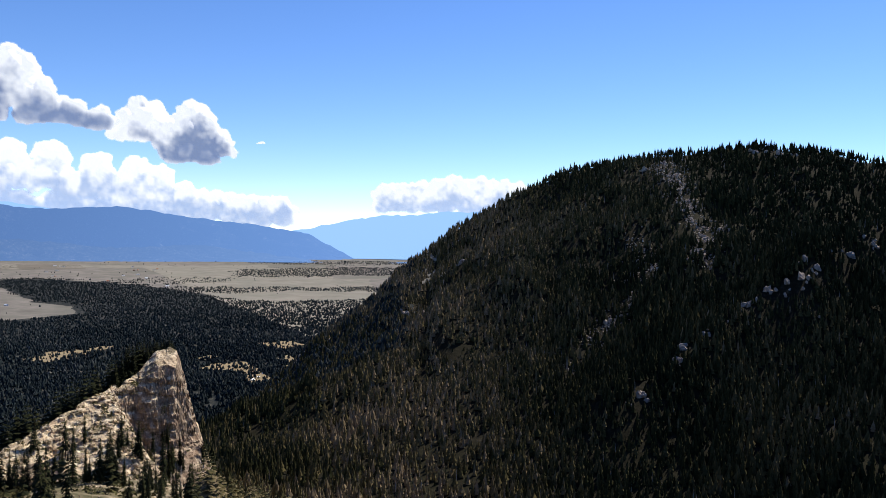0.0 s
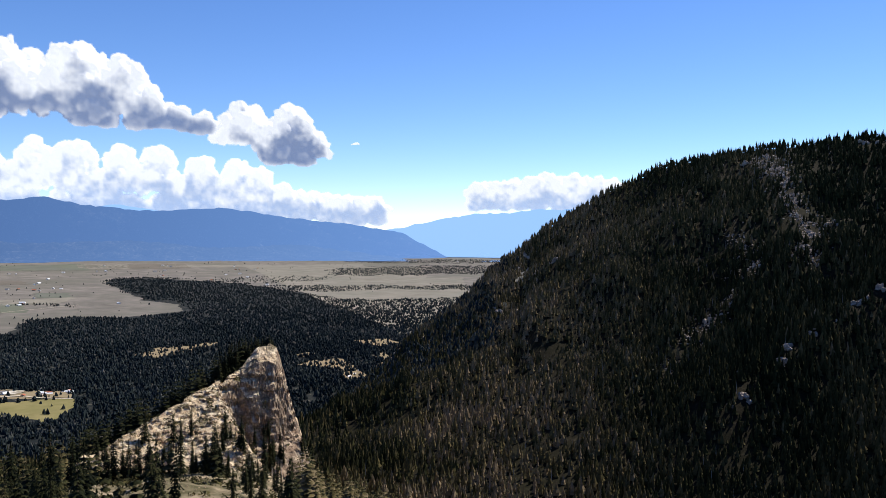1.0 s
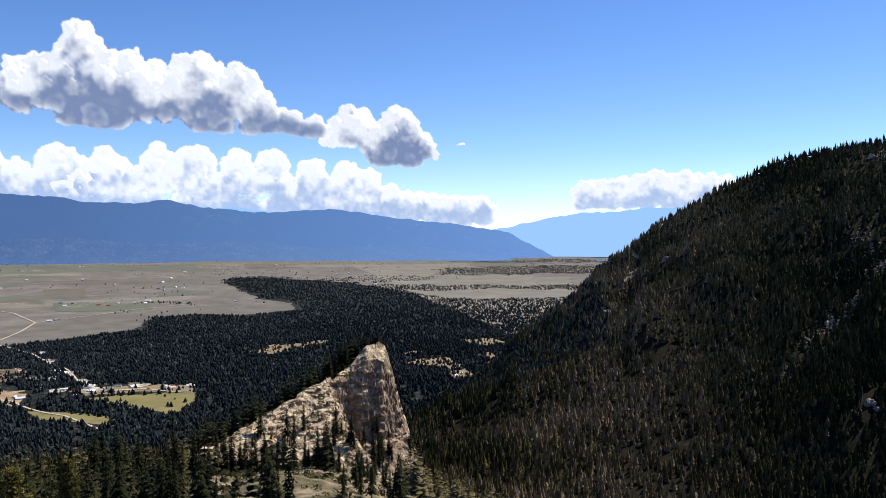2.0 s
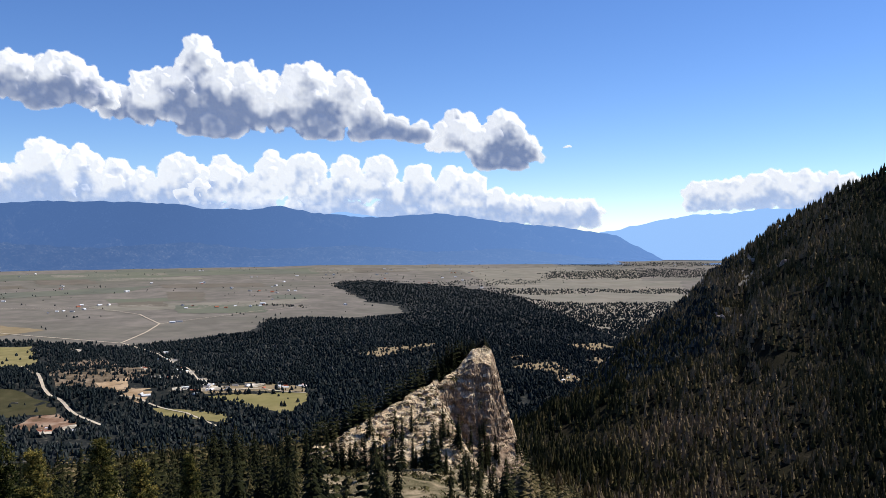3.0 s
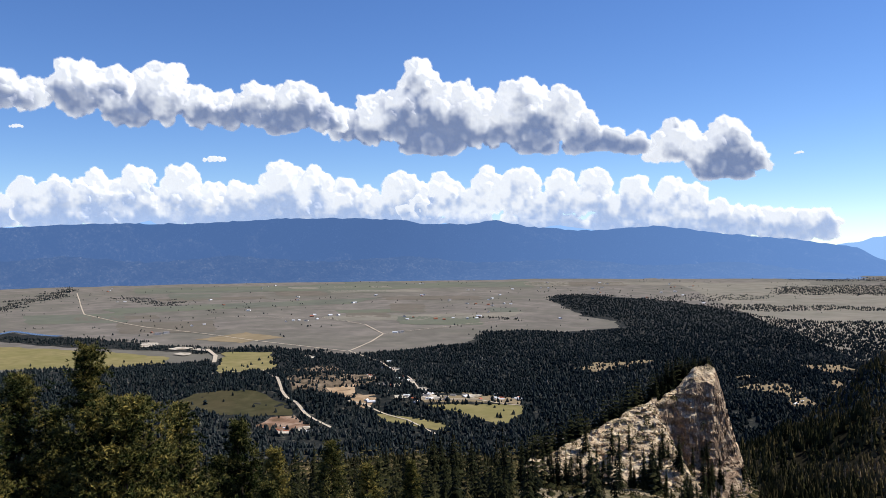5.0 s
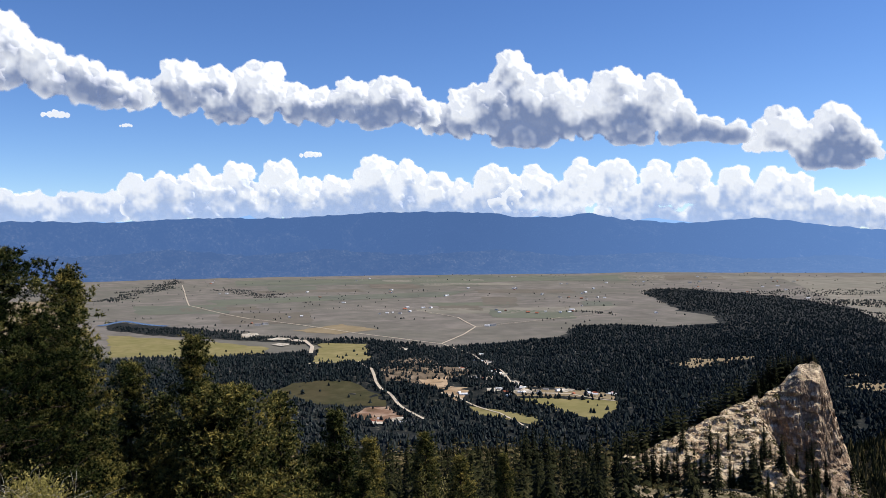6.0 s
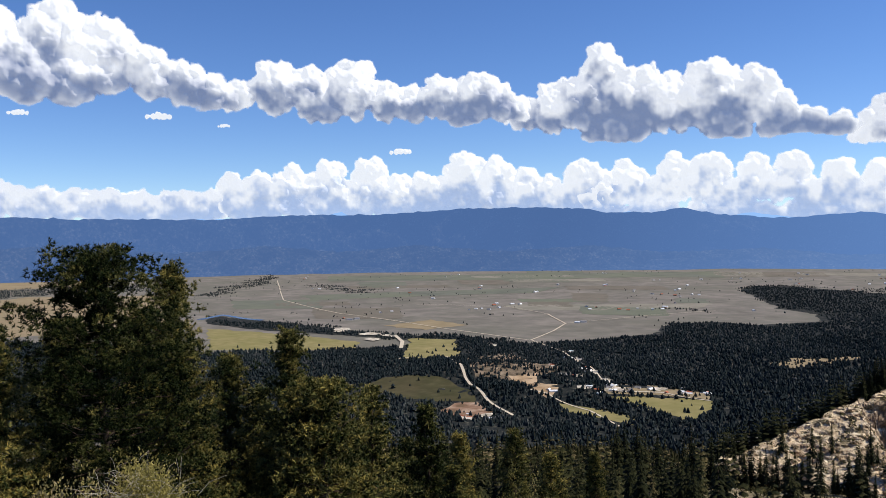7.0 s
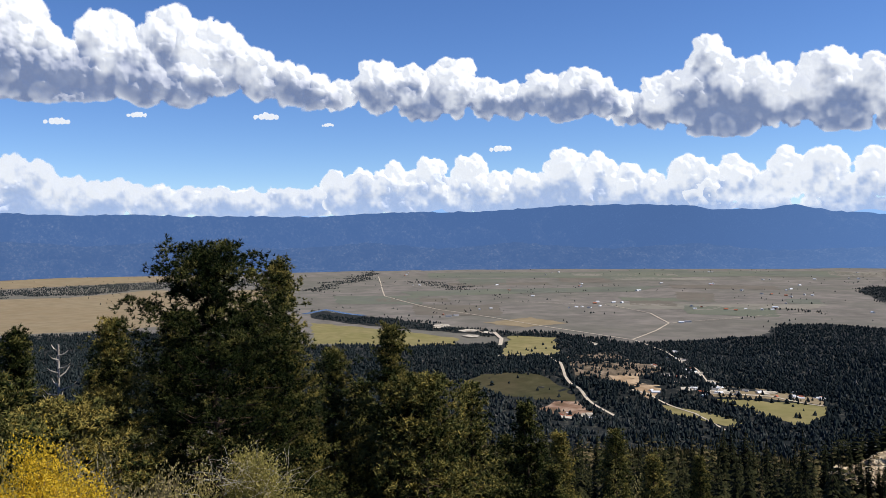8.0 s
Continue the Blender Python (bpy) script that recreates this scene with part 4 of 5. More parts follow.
WOODS = [
    ([(2, -4.6), (6.9, -4.75), (10.8, -4.85), (13.8, -4.68), (16.1, -4.3), (19.9, -3.72), (25.4, -3.28), (27.7, -3.26), (28.5, -3.5), (26.2, -4.63), (23.8, -4.97), (23.4, -5.5), (27.7, -5.85), (30.0, -5.65), (33, -5.75), (33.9, -6.48), (38, -6.85), (41.5, -7.2),
      (40, -8.3), (38.2, -9.6), (36.8, -10.2), (30, -10.4), (29, -13), (2, -13)], 1.0),
    ([(47, -8.1), (43.7, -7.8), (40.3, -8.7), (41, -9.4), (43, -9.8), (46, -9.2)], 0.85),
    ([(42.5, -7.2), (47, -7.3), (47, -8.0), (43.7, -7.7), (41.5, -8.0)], 1.0),
    ([(51.5, -7.5), (64, -7.2), (75, -5.8), (90, -5.6), (90, -12), (64, -12), (56, -9.3), (47.8, -9.2), (47.6, -8.3), (51.5, -8.2)], 1.0),
    ([(64, -4.7), (58.3, -5.5), (54.4, -6.1), (50.5, -6.5), (47, -6.55), (42.6, -7.1), (47, -7.2), (51, -6.75), (58.3, -6.1), (64, -5.3)], 0.9),
    ([(46.5, -9.4), (45.5, -9.3), (41.5, -10.6), (38, -12), (36, -13), (40, -13), (43, -12.1), (45, -11)], 1.0),
    ([(65, -11), (52, -11.2), (46, -11.6), (43.2, -12.2), (38, -12.7), (30, -12.4), (30, -16), (65, -16)], 1.0),
    ([(90, -2.8), (83, -2.8), (74.6, -2.57), (68, -2.6), (67, -3.0), (75.3, -3.1), (79, -3.32), (90, -3.05)], 1.0),
    ([(64.4, -3.4), (59.8, -2.15), (59, -2.35), (63.6, -3.62)], 1.0),
    ([(0, -2.1), (6, -2.12), (10, -2.2), (14, -2.22), (10, -2.32), (0, -2.3)], 0.6),
    ([(2, -2.5), (9.4, -2.55), (14.2, -2.78), (13.8, -3.2), (8.6, -3.15), (2, -2.95)], 1.0),
    ([(2, -3.85), (5.5, -3.85), (18, -3.92), (20, -4.0), (18, -4.3), (5.5, -4.12), (2, -4.1)], 0.85),
    ([(14.2, -3.3), (19.5, -3.2), (21.5, -3.45), (18, -3.7), (14.5, -3.55)], 0.3),
    ([(28.5, -4.9), (23.5, -5.0), (23.5, -5.2), (28.5, -5.1)], 0.35),
    ([(58, -8.4), (51.5, -8.25), (47.6, -8.25), (45.8, -9.35), (43, -9.95), (41, -10.9), (38, -11.9), (36, -13), (36, -16), (66, -16), (66, -8)], 0.95),
    ([(43.5, -7.7), (41.8, -7.3), (40.2, -8.4), (38.4, -9.6), (36.9, -10.25), (37.5, -10.6), (40.6, -10.1), (42.2, -9.4), (40.4, -8.7)], 0.88),
    ([(40.3, -10.2), (37.5, -10.3), (35.5, -11.5), (35, -12.3), (38, -11.4)], 1.0),
    ([(66, -7.35), (52, -7.25), (47.3, -7.0), (42, -7.15), (37, -7.0), (29, -7.0), (29, -16), (66, -16)], 1.0),
    ([(56.8, -2.85), (53.5, -3.3), (51, -3.8), (51.2, -3.95), (54, -3.5), (56.9, -3.05)], 0.7),
    ([(36, -4.55), (30, -4.8), (24, -5.0), (24, -5.15), (31, -4.95), (36, -4.7)], 0.5),
    ([(0, -2.02), (22, -2.02), (20, -2.1), (0, -2.12)], 0.8),
]
# azimuth, elevation, half width and half depth of the pale trampled spots along the valley road
YARDS = [(39.61, -7.75, 0.35, 0.1), (38.91, -8.23, 0.27, 0.12), (37.75, -9.13, 0.35, 0.16), (37.03, -9.72, 0.47, 0.16), (39.07, -9.34, 0.47, 0.12), (39.38, -9.78, 0.39, 0.1), (36.35, -10.27, 0.78, 0.16), (33.86, -10.09, 0.62, 0.12),
         (44.74, -7.27, 0.31, 0.1), (40.78, -8.64, 0.39, 0.1), (40.0, -9.19, 0.39, 0.08), (38.63, -10.03, 0.47, 0.1), (46.82, -12.16, 0.55, 0.16), (45.23, -12.07, 0.78, 0.12), (55.29, -6.03, 0.7, 0.14), (53.12, -6.38, 0.86, 0.12),
         (52.06, -6.51, 0.39, 0.1), (52.87, -6.74, 0.55, 0.1)]
yard_rng = random.Random(21)
YARD_OUTLINES = [[(a + w * math.cos(q) * yard_rng.uniform(0.6, 1.2), e + d * math.sin(q) * yard_rng.uniform(0.6, 1.2)) for q in (0, 0.8, 1.6, 2.4, 3.1, 3.9, 4.7, 5.5)] for a, e, w, d in YARDS]
GLADES = [
    [(26.9, -8.25), (25.3, -7.85), (23.0, -7.75), (21.5, -7.5), (21.4, -7.75), (23.2, -8.1), (25.3, -8.5)],
    [(16.1, -9.3), (15.7, -9.0), (13.8, -8.85), (12.0, -9.5), (11.8, -10.2), (13.1, -10.3), (13.5, -9.65)],
    [(12.6, -7.7), (10.4, -7.55), (9.2, -7.8), (10.6, -8.05)],
    [(16.8, -8.55), (15.6, -8.4), (14.9, -8.55), (16.0, -8.75)],
    [(11.2, -8.7), (10.2, -8.5), (9.4, -8.75), (10.4, -9.0)],
    [(14.0, -11.7), (11.8, -11.6), (11.8, -11.75), (14.0, -11.9)],
]
FIELDS = [
    ("field", [(51.2, -8.15), (50.4, -6.75), (47.2, -6.85), (47.2, -8.05)], MEADOW, "small yellow-green meadow beside the gravel road"),
    ("field", [(36.8, -10.7), (30.5, -10.75), (30.5, -11.6), (32.3, -12.1), (34.5, -11.4)], MEADOW, "mown green field by the settlement"),
    ("field", [(52.5, -9.3), (48.1, -9.35), (46.3, -10.35), (46.0, -11.3), (50.6, -10.9), (54, -10.0)], OLIVE, "olive pasture below the woods"),
    ("field", [(64, -5.6), (60.6, -6.0), (54.0, -6.85), (54.2, -7.3), (58, -7.3), (64, -7.0)], MEADOW, "yellow meadow strip between tree belts"),
    ("field", [(90, -3.25), (79.3, -3.4), (74.6, -3.12), (66, -3.3), (66, -5.2), (74, -5.5), (90, -5.6)], PALE_FIELD, "wide pale dry grassland"),
    ("field", [(90, -2.1), (70, -2.15), (70, -2.5), (80, -2.7), (90, -2.7)], PALE_FIELD, "pale grassland at the foot of the range"),
    ("field", [(52.3, -5.8), (49.0, -5.45), (46.4, -5.85), (49.5, -6.15)], PALE_FIELD, "pale dry field beside the long road"),
    ("field", [(56, -2.35), (30, -2.3), (28, -2.55), (40, -2.75), (56, -2.7)], GREY_FIELD, "grey-green pasture across the valley"),
    ("field", [(58, -3.6), (40, -3.3), (42, -3.7), (57, -3.95)], GREY_FIELD, "grey-brown stubble field"),
    ("field", [(44, -4.5), (30, -4.4), (31, -4.75), (43, -4.85)], HAY, "dry tan pasture"),
    ("field", [(0, -3.3), (5, -3.3), (14, -3.45), (17, -3.7), (13, -3.82), (4, -3.8), (0, -3.75)], HAY, "pale strip of dry grass between tree belts"),
    ("field", [(0, -2.35), (12, -2.38), (20, -2.5), (18, -2.62), (8, -2.52), (0, -2.48)], HAY, "pale dry grassland beyond the woods"),
    ("field", [(40.3, -11.2), (38.2, -11.45), (36.6, -11.8), (35.1, -12.1), (35.6, -12.5), (38.2, -12.0), (40.0, -11.75)], MEADOW, "narrow grassy strip below the wooded ridge"),
    ("field", [(28.4, -3.8), (26.3, -4.7), (24.0, -5.02), (23.7, -5.45), (27.5, -5.8), (30, -5.6), (30.5, -4.2)], VALLEY, "dry grass bay reaching into the woods"),
    ("hillside", WOODS[1][0], BROWN, "dry brown hillside dotted with shrubs"),
    ("yard", [(37.2, -9.75), (33.5, -10.0), (30.5, -10.3), (30.5, -10.68), (34, -10.62), (36.9, -10.6)], PALE_FIELD, "pale trampled ground round the houses"),
    ("bare_earth", [(43.6, -9.4), (41.8, -9.35), (40.3, -10.1), (40.9, -10.75), (42.3, -10.2)], SAND, "bare tan earth bank on the foothill"),
    ("bare_earth", [(47.8, -11.2), (45.8, -11.3), (44.6, -11.9), (46.5, -12.2), (48.5, -11.7)], RUST, "bare reddish yard beside the road"),
]
ROADS = [
    ("road", [(51.3, -8.12), (47.9, -8.05), (47.3, -8.5), (46.7, -9.5), (45.2, -11.0), (43.4, -12.05)], 3.6, GRAVEL, "pale gravel road descending the foothill"),
    ("road", [(51.5, -6.5), (51.0, -6.95), (51.1, -7.4)], 7, GRAVEL, "wide gravel track at the meadow's edge"),
    ("road", [(59.4, -2.55), (59.2, -3.3), (59.0, -3.9), (55.2, -4.9), (48.2, -6.05), (42.2, -6.93), (40.6, -6.3), (39.8, -5.8), (41.0, -5.15)], 3.4, GRAVEL, "long straight pale road across the valley"),
    ("road", [(42.2, -6.93), (40.0, -7.74), (38.6, -8.6), (37.5, -9.5), (36.4, -10.36), (33.4, -10.4), (30.4, -10.8)], 2.4, GRAVEL, "pale road winding through the woods"),
    ("road", [(42.3, -10.3), (41.1, -10.6), (38.2, -11.7), (36.2, -12.7)], 2.4, GRAVEL, "pale track along the foothill"),
    ("road", [(39.8, -5.8), (34, -5.2), (30, -4.9)], 2.2, GRAVEL, "thin pale farm track"),
    ("road", [(50, -4.4), (44, -4.6), (41, -5.15)], 2.2, GRAVEL, "thin pale farm track"),
    ("river", [(64.5, -5.0), (63.0, -4.75), (61.6, -5.05), (60.4, -5.2)], 18, WATER, "bend of a pale blue river"),
]
x, y, az, r = scatter(rng, 1, 92, 600, 4250, 5.0)
keep = rng.random(len(x)) < np.clip(1150 / r, 0.2, 1) ** 1.3
x, y, az, r = x[keep], y[keep], az[keep], r[keep]
el = np.degrees(np.arctan2(land(x, y, False) - EYE, r))
wob_a, wob_e = 0.8 * fbm(x / 60, y / 60, seed=91), 0.1 * fbm(x / 60, y / 60, seed=92)
keep = np.zeros(len(x), bool)
for poly, density in WOODS:
    keep |= inside(poly, az + wob_a, el + wob_e) & (rng.random(len(x)) < density)
for poly in GLADES + YARD_OUTLINES + [q[1] for q in FIELDS]:
    mat = next((q[2] for q in FIELDS if q[1] is poly), None)
    shrubby = poly is WOODS[1][0]
    keep &= ~(inside(poly, az + 0.4 * wob_a, el + 0.4 * wob_e) & (rng.random(len(x)) < (0.12 if shrubby else 0.6 if poly in GLADES or mat is PALE_FIELD and poly[0][1] < -9 else 0.985)))
for _, line, width, _, _ in ROADS:
    keep &= near_line(x, y, [spot(*q) for q in line], width if width < 10 else 3 * width) < 0.3
keep |= rng.random(len(x)) < 0.012 * (fbm(x / 200, y / 200, seed=93) > 0)
keep &= fbm(x / 30, y / 30, octaves=3, seed=94) + 0.5 * fbm(x / 260, y / 260, octaves=2, seed=97) > -0.9 - 0.5 * smooth(1000, 2600, r)
x, y, r = x[keep], y[keep], r[keep]
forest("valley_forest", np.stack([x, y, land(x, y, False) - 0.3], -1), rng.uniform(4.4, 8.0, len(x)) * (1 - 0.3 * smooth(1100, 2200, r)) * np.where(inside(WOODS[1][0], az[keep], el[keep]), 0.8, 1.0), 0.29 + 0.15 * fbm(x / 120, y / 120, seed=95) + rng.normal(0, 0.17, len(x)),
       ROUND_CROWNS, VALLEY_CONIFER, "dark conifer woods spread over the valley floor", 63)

# sheets under the woods whose dark colour paints the shade among the trunks
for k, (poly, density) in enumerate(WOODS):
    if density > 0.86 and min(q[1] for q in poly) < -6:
        patch("forest_floor", poly, WOOD_FLOOR, "needle-strewn floor of the valley woods, darkened as shade", 0.25 + 0.05 * k)
parcel = random.Random(77)
for k in range(30):
    a, e = parcel.uniform(21, 60), -2.4 - 2.6 * parcel.random() ** 1.3
    w, d = parcel.uniform(1.0, 3.6), -e * parcel.uniform(0.03, 0.09)
    poly = [(a - w, e - d), (a + w, e - d * 0.7), (a + w * 1.1, e + d), (a - w * 0.9, e + d * 0.8)]
    if not inside(WOODS[0][0], np.array([p[0] for p in poly]), np.array([p[1] for p in poly])).any():
        FIELDS.append(("field", poly, (GREY_FIELD, HAY, VALLEY_DARK, GREY_FIELD, VALLEY_DARK)[k % 5], ("grey-green pasture parcel in the valley", "pale dry parcel of grassland in the valley", "brown parcel of pasture in the valley", "grey-green hay field in the valley", "brown grazed parcel in the valley")[k % 5]))
for name, poly, mat, label in FIELDS:
    patch(name, poly, mat, label, 1.3 if poly[0][1] < -6.5 else 0.4)
for name, line, width, mat, label in ROADS:
    ribbon(name, line, width, mat, label, 1.9 if line[-1][1] < -6.5 else 0.9, category=name)
for poly in YARD_OUTLINES:
    patch("yard", poly, BLEACHED, "bleached gravel yard beside the valley road", 1.7, 5)
for poly in GLADES:
    patch("glade", poly, PALE_FIELD, "pale grassy clearing in the woods", 1.5)


# ---- houses ----
def house(k):
    """A small gabled house: walls, roof with eaves."""
    L, W, H = (14, 9, 3.2) if k % 2 else (20, 10, 3.6)
    base = tagged(new("house"), ("pale-walled farmhouse with a bright metal roof", "brown timber farmhouse with a red roof", "pale farmhouse with a grey roof")[k % 3] + " in the valley", "house", "houses in the valley")
    v = np.array([(sx * L / 2, sy * W / 2, z) for z in (-2, H) for sx, sy in ((-1, -1), (1, -1), (1, 1), (-1, 1))] + [(-L / 2, 0, H + 2.6), (L / 2, 0, H + 2.6)])
    bm = bmesh.new()
    V = [bm.verts.new(p) for p in v]
    for f in ((0, 1, 5, 4), (1, 2, 6, 9, 5), (2, 3, 7, 6), (3, 0, 4, 8, 7)):
        bm.faces.new([V[i] for i in f])
    me = bpy.data.meshes.new("wall")
    bm.to_mesh(me)
    bm.free()
    me.materials.append(WALLS[k % 2 if k % 3 == 1 else 0])
    new("wall", me).parent = base
    rv, rf = [], []
    for s in (-1, 1):
        i = len(rv)
        for lift in (0.05, 0.35):
            rv += [(-L / 2 - 0.6, 0, H + 2.6 + lift), (L / 2 + 0.6, 0, H + 2.6 + lift), (L / 2 + 0.6, s * (W / 2 + 0.7), H - 0.35 + lift), (-L / 2 - 0.6, s * (W / 2 + 0.7), H - 0.35 + lift)]
        rf += [(i, i + 1, i + 2, i + 3), (i + 4, i + 5, i + 6, i + 7), (i, i + 1, i + 5, i + 4), (i + 1, i + 2, i + 6, i + 5), (i + 2, i + 3, i + 7, i + 6), (i + 3, i, i + 4, i + 7)]
    mesh_object("roof", rv, rf, ROOFS[k % 3], True, parent=base)
    return base


HOUSES = [house(k) for k in range(6)]
hrng = random.Random(12)
sites = [(hrng.uniform(18, 58), hrng.uniform(-4.9, -2.3)) for _ in range(56)]
sites += [(a + hrng.gauss(0, 0.35), e + hrng.gauss(0, 0.05)) for a, e in sites[:36]]
sites = [s for s in sites if not inside(WOODS[0][0], np.array([s[0]]), np.array([s[1]]))[0]]
sites += [(39.0, -5.75), (38.6, -5.7), (45.5, -4.75), (45.0, -4.8), (44.3, -4.7), (36.2, -4.85), (35.6, -4.9), (35.0, -4.8), (34.0, -4.85), (33.2, -4.7), (55.0, -5.25), (54.6, -5.35), (54.1, -5.3)]
sites += [(hrng.uniform(30.5, 38), hrng.uniform(-10.5, -10.0)) for _ in range(16)] + [(12.4, -9.9), (12.0, -9.7), (12.8, -10.1), (46.5, -11.9), (45.9, -12.1), (45.0, -12.2), (44.4, -12.2), (41.0, -10.3), (40.7, -10.4)]
for k in range(16):
    f = hrng.random()
    sites.append((40.4 - 4.2 * f + hrng.gauss(0, 0.25), -7.9 - 2.3 * f + hrng.gauss(0, 0.08)))
sites += [(a + hrng.uniform(-0.8, 0.8) * w, e + hrng.uniform(-0.6, 0.6) * d) for a, e, w, d in YARDS if e < -7.6 for _ in range(2)]
sites += [(hrng.uniform(30.1, 32.2), -10.33 + hrng.gauss(0, 0.03)) for _ in range(6)]
for k, (a, e) in enumerate(sites):
    p = spot(a, e)
    s = hrng.uniform(0.7, 1.1) * (0.45 if e < -8 else 0.62)
    m = pose(p.x, p.y, p.z, 0, 0, hrng.uniform(0, 180)) @ Matrix.Diagonal((s, s, s, 1))
    ob = HOUSES[k] if k < 6 else copy_thing(HOUSES[hrng.choice((0, 0, 2, 3, 3, 5, 1))], Matrix())
    ob.matrix_basis = m


# ---- clouds ----
def cloud(puffs, distance, base_el, seed, label, mat=None, step=0.082):
    """A cumulus: heaped lobes (azimuth, elevation, radius in degrees), each budding smaller ones, over a ragged level base."""
    crng = random.Random(seed)
    P = np.array(puffs)
    unit = distance * math.tan(radians(1))
    size = float(np.mean(P[:, 2]))
    def spread(m, radius):
        n = max(1, int(radius / step))
        for _ in range(2):
            for ax in (0, 1):
                w = np.pad(m, [(n + 1, n) if k == ax else (0, 0) for k in (0, 1)], mode="edge").cumsum(ax)
                m = (np.take(w, range(2 * n + 1, w.shape[ax]), ax) - np.take(w, range(w.shape[ax] - 2 * n - 1), ax)) / (2 * n + 1)
        return m

    lobes = []          # azimuth, elevation, depth towards us, radius, all in degrees
    for pa, pe, pr in puffs:
        c = Vector((pa, pe, crng.uniform(-0.15, 0.15) * pr))
        lobes.append((*c, pr * 0.94))
        for _ in range(15 if pr > 0.35 else 5):
            d = Vector((crng.gauss(0, 1), crng.gauss(0.25, 1), abs(crng.gauss(0, 0.8)))).normalized()
            r1 = pr * crng.uniform(0.26, 0.5)
            c1 = c + d * (pr * 0.98 - 0.5 * r1)
            lobes.append((*c1, r1))
            for _ in range(7 if pr > 0.35 else 0):
                d = (d * 0.7 + Vector((crng.gauss(0, 1), crng.gauss(0.2, 1), abs(crng.gauss(0, 0.8)))).normalized()).normalized()
                r2 = r1 * crng.uniform(0.22, 0.45)
                lobes.append((*(c1 + d * (r1 * 0.98 - 0.45 * r2)), r2))
    a = np.arange(P[:, 0].min() - 1.7 * P[:, 2].max(), P[:, 0].max() + 1.7 * P[:, 2].max(), step)
    e = np.arange(base_el - 0.8 * size, P[:, 1].max() + 1.7 * P[:, 2].max(), step)
    az, el = np.meshgrid(a, e)
    wa = az + 0.1 * size * fbm(az * 1.6 / size, el * 1.6 / size, octaves=5, seed=seed, gain=0.6)
    we = el + 0.1 * size * fbm(az * 1.6 / size, el * 1.6 / size, octaves=5, seed=seed + 9, gain=0.6)
    high, inner = np.full_like(az, -0.2), np.full_like(az, -1.0)
    for la, le, ld, lr in lobes:
        i0, i1 = np.searchsorted(e, (le - 1.5 * lr - 0.3 * size, le + 1.5 * lr + 0.3 * size))
        j0, j1 = np.searchsorted(a, (la - 1.5 * lr - 0.3 * size, la + 1.5 * lr + 0.3 * size))
        if i0 >= i1 or j0 >= j1:
            continue
        s = (slice(i0, i1), slice(j0, j1))
        d2 = (wa[s] - la) ** 2 + (we[s] - le) ** 2
        high[s] = np.maximum(high[s], np.where(d2 < lr * lr, ld + np.sqrt(np.maximum(lr * lr - d2, 0)), -0.2))
        inner[s] = np.maximum(inner[s], lr - np.sqrt(d2))
    for _ in range(2):
        high[1:-1, 1:-1] = 0.4 * high[1:-1, 1:-1] + 0.15 * (high[:-2, 1:-1] + high[2:, 1:-1] + high[1:-1, :-2] + high[1:-1, 2:])
    foot = base_el + 0.16 * size * fbm(az / 1.9, el / 3, octaves=4, seed=seed + 31)
    under = np.maximum(foot - el, 0)
    inner = inner - 2.6 * under
    frayed = inner + 0.085 * size * fbm(az * 4 / size, el * 4 / size, octaves=5, seed=seed + 51, gain=0.65)
    far_off = distance > 4750
    hang = 0.24 + 0.76 * smooth(0.0, 1.5 * size, el - foot - 0.75 * size * fbm(az * 0.35, el * 0.35, octaves=4, seed=seed + 37))     # the underside draws back to the far edge of the base
    h = unit * np.clip(high, -0.2, 3 * size) * (0.8 * (0.5 + 0.5 * hang) if far_off else hang)
    h = h + unit * size * 0.07 * fbm(az * 3.2 / size, el * 3.2 / size, octaves=4, seed=seed + 71, gain=0.6) * smooth(0.0, 0.3 * size, high)
    lean = 0.35 * unit * np.clip(el - base_el, 0, 6) * (0.3 if far_off else 1.0)    # the tops lie further off
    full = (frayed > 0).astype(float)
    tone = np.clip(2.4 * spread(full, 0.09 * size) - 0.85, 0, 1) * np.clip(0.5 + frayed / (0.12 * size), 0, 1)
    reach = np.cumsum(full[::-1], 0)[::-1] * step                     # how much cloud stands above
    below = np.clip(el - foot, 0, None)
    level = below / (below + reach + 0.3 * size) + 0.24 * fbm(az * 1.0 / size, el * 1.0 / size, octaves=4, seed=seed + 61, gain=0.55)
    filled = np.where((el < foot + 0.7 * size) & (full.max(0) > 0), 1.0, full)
    # painted shading: dark in the lower middle, bright at rims and lobe tops
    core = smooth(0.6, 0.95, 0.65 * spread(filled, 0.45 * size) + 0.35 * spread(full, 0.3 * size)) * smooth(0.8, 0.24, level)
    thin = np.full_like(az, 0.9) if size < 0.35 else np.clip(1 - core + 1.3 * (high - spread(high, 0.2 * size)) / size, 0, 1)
    ra, re = np.radians(az), np.radians(el)
    way = np.stack([-np.sin(ra) * np.cos(re), np.cos(ra) * np.cos(re), np.sin(re)], -1)
    front, back = way * (distance - h + lean)[..., None], way * (distance + 0.25 * unit + 0.1 * np.abs(h) + lean)[..., None]
    q = grid_faces(*az.shape)
    q = q[(frayed.ravel()[q] > 0).any(1)]
    used, q = np.unique(q, return_inverse=True)
    q = q.reshape(-1, 4)
    V = np.concatenate([front.reshape(-1, 3)[used], back.reshape(-1, 3)[used]])
    F = np.concatenate([q, q[:, ::-1] + len(used)])
    tone = np.tile(tone.ravel()[used], 2)
